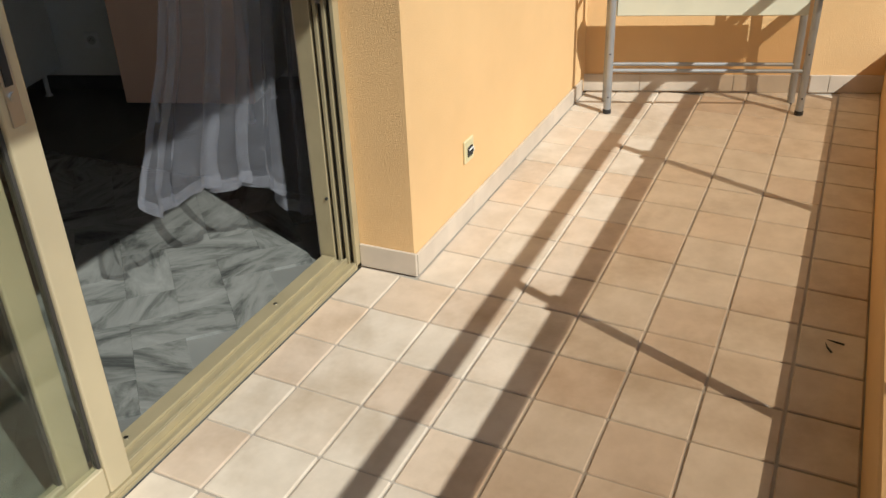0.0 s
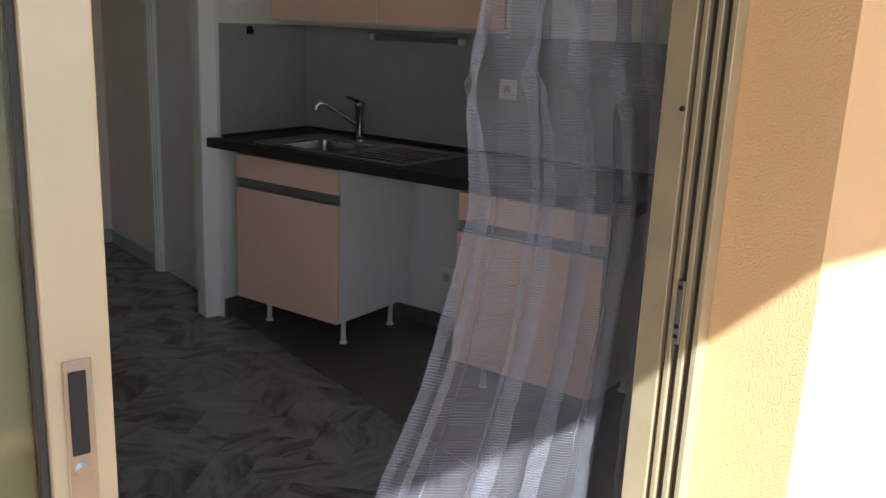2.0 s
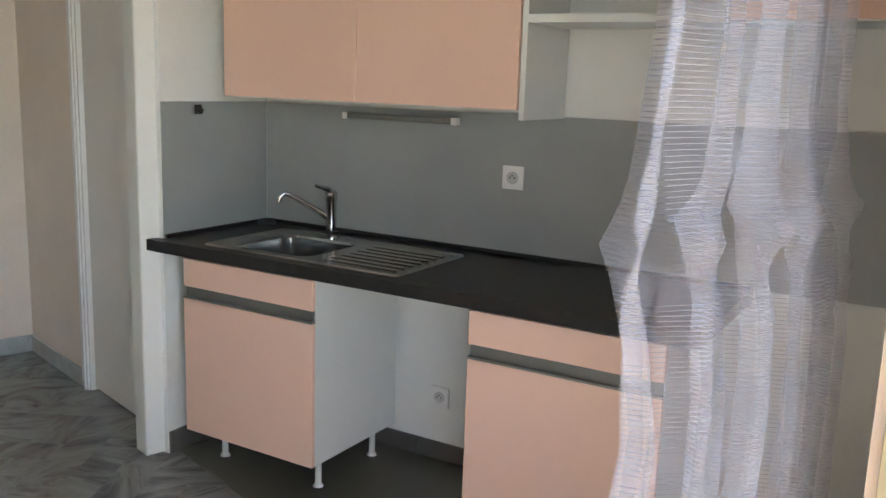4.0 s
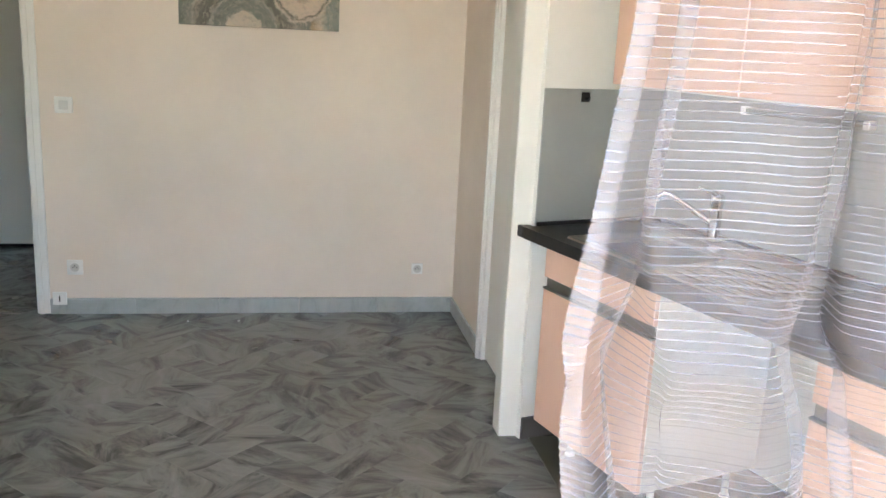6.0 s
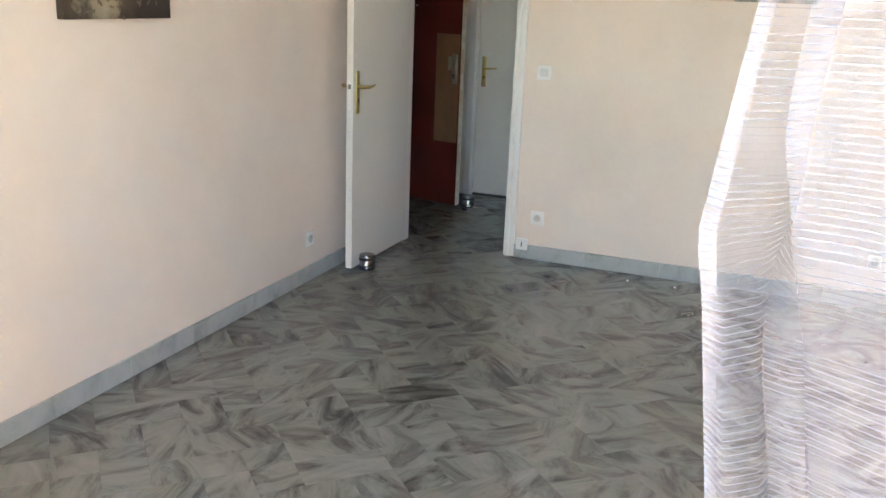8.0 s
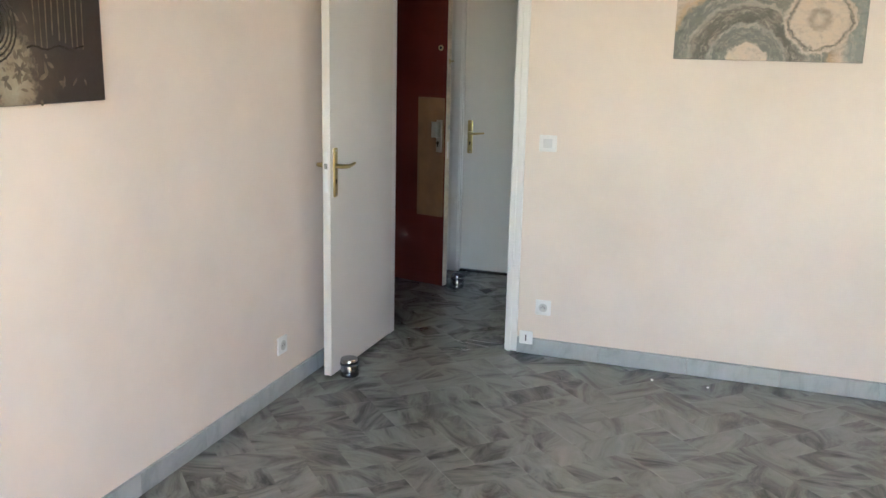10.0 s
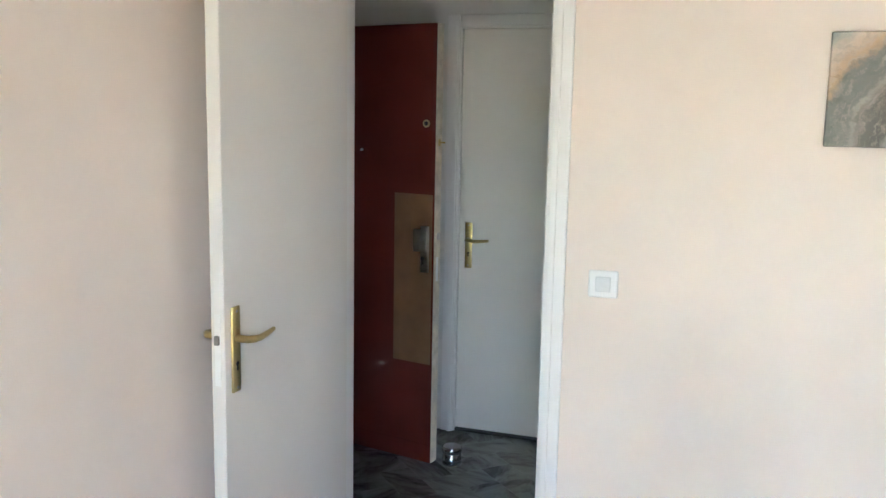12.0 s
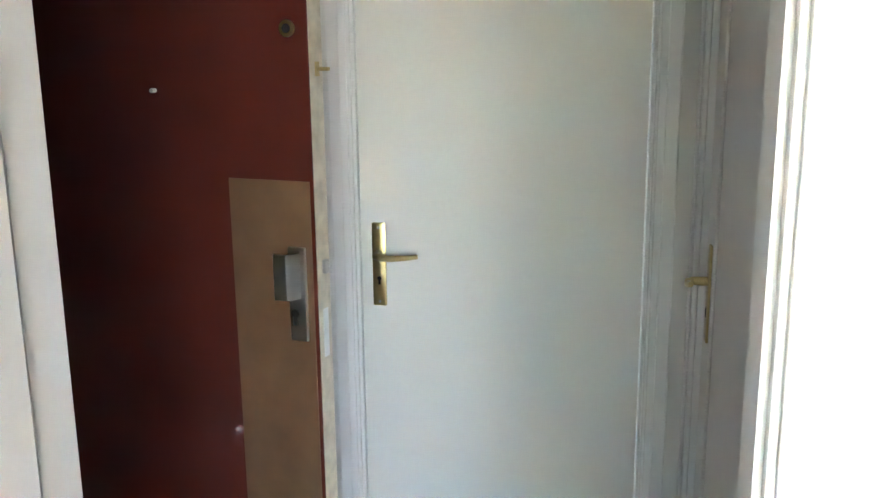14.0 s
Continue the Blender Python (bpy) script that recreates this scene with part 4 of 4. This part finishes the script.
def curtain(label, left, right, hem, y_at, folds, seed, crease, top=2.30):
    """A sheer hanging in folds. left, right: (height, x) of the edges; hem: (share of width, height) of the lower edge."""
    rng = random.Random(seed)
    ph = [rng.uniform(0, 6.28) for _ in range(6)]
    nu, nv = 240, 170
    s = thing("sheer_curtain", label, "curtain", pose(0, 0, 0), "window curtains")

    def pleat(a):
        """A wave with flat flanks and sharp turns, as pressed cloth folds."""
        return 0.75 * math.asin(math.sin(a)) / (math.pi / 2) + 0.25 * math.sin(a)

    def at(u, v):
        zb = lerp(hem, u)
        z = zb + (top - zb) * v
        xl, xr = lerp(left, z), lerp(right, z)
        loose = 1 - 0.65 * v
        a = folds * u * math.tau + ph[0] + 0.7 * math.sin(1.7 * z + ph[1]) + 0.5 * math.sin(2.3 * u * math.tau + ph[5])
        # below the crease the folds split up anew
        shift = 1.1 / (1 + math.exp((z - crease) / 0.03))
        a += shift * math.sin(5.3 * u * math.tau + ph[2])
        y = y_at(u, z) + 0.030 * pleat(a) + 0.012 * math.sin(folds * 2.3 * u * math.tau + ph[2] + 1.5 * z) * loose
        # the cloth laps over itself at the folds
        lap = 0.050 * (0.65 + 0.35 * math.sin(3.1 * u * math.tau + ph[2])) * min(1.0, 7 * u, 7 * (1 - u))
        x = xl + (xr - xl) * u + lap * pleat(a + 1.5)
        # wrinkles near the lower edge
        y += 0.014 * noise.noise((u * 26, z * 17, seed + 7)) * max(0.0, 1 - z / 0.9)
        # a crumpled crease where the cloth was folded in its packet
        line = crease + 0.035 * noise.noise((u * 7, 0, seed + 2))
        k = math.exp(-abs(z - line) / 0.035)
        y += 0.034 * k * pleat(u * 27 + ph[5])
        k2 = math.exp(-((z - crease) / 0.13) ** 2)
        y += 0.030 * k2 * abs(noise.noise((u * 9, z * 9, seed)))
        x += 0.022 * k2 * noise.noise((u * 8, z * 7, seed + 5)) * min(1.0, 7 * u, 7 * (1 - u))
        y += 0.010 * noise.noise((u * 6, z * 3.0, seed + 3))
        return (x, y, z)

    def sheet(name, u0, u1, v0, v1, nu, nv, mt, off=0.0):
        bm = bmesh.new()
        uv = bm.loops.layers.uv.new("UVMap")
        grid, co = [], {}
        for j in range(nv + 1):
            row = []
            for i in range(nu + 1):
                u, v = u0 + (u1 - u0) * i / nu, v0 + (v1 - v0) * j / nv
                x, y, z = at(u, v)
                w = bm.verts.new((x, y - off, z))
                co[w] = (u, z * 0.87)
                row.append(w)
            grid.append(row)
        for j in range(nv):
            for i in range(nu):
                f = bm.faces.new((grid[j][i], grid[j][i + 1], grid[j + 1][i + 1], grid[j + 1][i]))
                for lp in f.loops:
                    lp[uv].uv = co[lp.vert]
        ob = part(name, bm, mt, s)
        for p in ob.data.polygons:
            p.use_smooth = True
    sheet("cloth", 0, 1, 0, 1, nu, nv, CURTAIN)
    sheet("side_hem", 0.0, 0.022, 0, 1, 4, nv, HEM, 0.003)
    sheet("side_hem", 0.978, 1.0, 0, 1, 4, nv, HEM, 0.003)
    sheet("bottom_hem", 0.0, 1.0, 0.0, 0.02, nu, 2, HEM, 0.004)
    return s


curtain("white sheer organza curtain with shiny horizontal threads, blowing inwards",
        [(0.0, -0.615), (0.44, -0.575), (0.78, -0.44), (1.12, -0.365), (1.36, -0.395), (1.55, -0.37), (2.3, -0.33)],
        [(0.0, 0.20), (0.60, 0.235), (1.0, 0.245), (1.25, 0.22), (1.5, 0.165), (2.3, 0.12)],
        [(0.0, 0.42), (0.08, 0.35), (0.22, 0.36), (0.24, 0.385), (0.52, 0.31), (0.70, 0.25), (0.80, 0.16), (1.0, 0.02)],
        lambda u, z: 0.27 + 0.05 * u + 0.09 * (1 - u) * max(0, 1 - z), 4.6, 5, 1.34)
curtain("white sheer organza curtain drawn aside behind the sliding sash",
        [(0.0, -2.25), (2.3, -2.3)], [(0.0, -1.22), (0.5, -1.27), (1.0, -1.33), (1.4, -1.33), (2.3, -1.42)],
        [(0.0, 0.05), (0.5, 0.03), (1.0, 0.05)], lambda u, z: 0.30, 5.0, 11, 1.34)
rodt = thing("curtain_rod", "plain white curtain rod over the sliding window", "curtain rod", pose(0, 0, 0))
part("rod", rod(bmesh.new(), (-2.6, 0.29, 2.315), (0.35, 0.29, 2.315), 0.011, 16), FRAME_WHITE, rodt, smooth=True)
for x in (-2.5, -1.2, 0.3):
    part("bracket", boxed(x - 0.01, x + 0.01, 0.166 if x > 0 else 0.1455, 0.285, 2.305, 2.325), FRAME_WHITE, rodt)

# ---- terrace railing ----
rl = thing("railing", "pale metal balcony railing with smoked glass panels on the kerb", "railing", pose(0, -1.60, 0.21))
part("top_rail", boxed(-3.24, 2.42, -0.02, 0.02, 0.868, 0.903, bevel=0.008, seg=2), RAIL, rl)
part("lower_rail", boxed(-3.24, 2.42, -0.022, 0.022, 0.655, 0.693, bevel=0.006, seg=2), RAIL, rl)
for k in range(5):
    x = 2.02 - 1.22 * k
    post = part("post", boxed(x - 0.016, x + 0.016, -0.016, 0.016, 0.0, 0.8675, bevel=0.003), RAIL, rl)
    part("bracket", boxed(x - 0.045, x + 0.045, -0.023, 0.023, 0.6935, 0.715, bevel=0.003), RAIL, post)
for k in range(5):
    x0 = 2.02 - 1.22 * k
    g = part("glass_panel", boxed(x0 - 1.195, x0 - 0.02, -0.004, 0.004, 0.01, 0.65), SMOKED, rl)


# ---- metal rack on the terrace ----
def rack():
    s = thing("metal_rack", "grey tubular steel rack with a pale board shelf", "rack", pose(1.648, -0.384, 0, 0, 0, -73.2))
    W, D = 0.850, 0.17
    for x in (0.0, W):
        leg = part("front_leg", tube(bmesh.new(), [(x, 0, 0.0), (x + (0.012 if x else 0), 0.01, 0.6), (x + (0.02 if x else 0), 0.02, 1.25)], 0.017, 14), GALV, s, smooth=True)
        part("foot", rod(bmesh.new(), (x, 0, 0.0), (x, 0, 0.02), 0.019, 14), BLACK, leg, smooth=True)
        for z in (0.08, 0.28):
            part("hole", rod(bmesh.new(), (x, -0.0185, z), (x, -0.016, z), 0.004, 8), DARK, leg)
        part("back_leg", tube(bmesh.new(), [(x, D, 0.0), (x, D - 0.01, 1.25)], 0.017, 14), GALV, s, smooth=True)
        part("side_bar", rod(bmesh.new(), (x, 0.012, 0.62), (x, D - 0.012, 0.62), 0.010, 10), GALV, s)
    part("front_bar", rod(bmesh.new(), (0.0, 0.004, 0.20), (W, 0.004, 0.20), 0.009, 12), GALV, s, smooth=True)
    part("back_bar", rod(bmesh.new(), (0.0, D - 0.003, 0.18), (W, D - 0.003, 0.18), 0.009, 12), GALV, s, smooth=True)
    for z in (0.44, 1.02):
        part("shelf_board", boxed(0.02, W - 0.02, 0.018, D - 0.01, z, z + 0.10, bevel=0.004), BOARD, s, "pale board shelf")
    return s


rack()

for x, y in ((-1.08, 4.43), (-0.815, 4.43)):
    c = thing("plaster_crumb", "tiny white crumb of plaster on the marble floor", "debris", pose(x, y, 0), "plaster crumbs")
    p = bmesh.new()
    bmesh.ops.create_icosphere(p, subdivisions=1, radius=0.008, matrix=Matrix.Diagonal((1, 0.7, 0.5, 1)) @ Matrix.Translation((0, 0, 0.008)))
    part("crumb", p, PLASTIC, c)
for x, y, r in ((0.02, -1.44, 20), (0.07, -1.47, 75)):
    c = thing("dry_twig", "thin dark dry twig on the terrace tiles", "debris", pose(x, y, 0.002, 0, 0, r), "dry twigs")
    part("twig", tube(bmesh.new(), [(0, 0, 0.003), (0.02, 0.006, 0.006), (0.045, 0.002, 0.003)], [0.003, 0.0025, 0.001], 6), DARK, c)

# ---- terrace tiles and floor slabs ----
PX, PY, SKEW = 0.2065, 0.200, 0.04
slab = bpy.data.objects["terrace_slab"]


def terrace_tile(depth, key):
    """A slightly out-of-square tile; depth: how much of it is left after cutting."""
    bm = boxed(0.0035, PX - 0.0035, 0.0035, depth - 0.0035, -0.012, 0, bevel=0.003)
    for v in bm.verts:
        v.co.x += SKEW * v.co.y
    return mesh_of("terrace_tile", bm, TILE)


cuts = {}
rng = random.Random(3)
for i in range(-15, 13):
    for j in range(8):
        y1 = -0.151 - (j - 1) * PY
        y0 = y1 - PY
        x = -0.0175 + i * PX + SKEW * (y0 + 0.151)
        top = -0.206 if x + PX / 2 > 0 else -0.001
        a, b = max(y0, -1.528), min(y1, top)
        if b - a < 0.03 or x < -3.2 or x + PX > 2.44 - 0.29 * (y0 + 1.5):
            continue
        key = round(b - a, 3)
        if key not in cuts:
            cuts[key] = terrace_tile(b - a, key)
        t = new("tile", cuts[key])
        t.parent = slab
        t.location = (x + SKEW * (a - y0), a, rng.uniform(-0.0006, 0.0006))
        t.rotation_euler = (rng.uniform(-0.002, 0.002), rng.uniform(-0.002, 0.002), rng.uniform(-0.004, 0.004))


def tile_mesh(name, w, d, h, joint, mt, soft):
    bm = boxed(joint / 2, w - joint / 2, joint / 2, d - joint / 2, -h, 0, bevel=soft)
    return mesh_of(name, bm, mt)


fl = bpy.data.objects["floor"]
L, Wd = 0.30, 0.15
sm = tile_mesh("slab", L, Wd, 0.012, 0.0004, MARBLE, 0.0002)
rest = bmesh.new()
count = 0
c45, s45 = math.cos(radians(45)), math.sin(radians(45))
spots = []
for a in range(-40, 40):
    for b in range(-24, 24):
        # herringbone cell: one lying and one standing slab, stepped by a half
        ox, oy = a * Wd + b * 2 * Wd, a * Wd - b * 2 * Wd
        for lx, ly, r in ((ox, oy, 0), (ox, oy + Wd, 90)):
            cx, cy = (lx + L / 2, ly + Wd / 2) if r == 0 else (lx + Wd / 2, ly + L / 2)
            X, Y = cx * c45 - cy * s45 - 1.2, cx * s45 + cy * c45 + 2.4
            room = -2.75 < X < 1.85 - 0.3 * Y and 0.25 < Y < 4.6
            if room or (-2.4 < X < 0.1 and 0.2 < Y <= 0.25) or (-4.0 < X < -1.62 and 4.5 < Y < 6.2):
                spots.append((abs(X + 1.2) + abs(Y - 2.0), X, Y, r))
spots.sort()
for k, (_, X, Y, r) in enumerate(spots):
    m = Matrix.Translation((X, Y, 0)) @ Matrix.Rotation(radians(45 + r), 4, "Z") @ Matrix.Translation((-L / 2, -Wd / 2, 0))
    if k < 300:
        t = new("slab", sm)
        t.parent, t.matrix_local = fl, m
    else:
        n0 = len(rest.verts)
        rest.from_mesh(sm)
        rest.verts.ensure_lookup_table()
        bmesh.ops.transform(rest, matrix=m, verts=rest.verts[n0:])
ob = part("outer_slabs", rest, MARBLE, fl)
tagged(ob, kind="stuff")
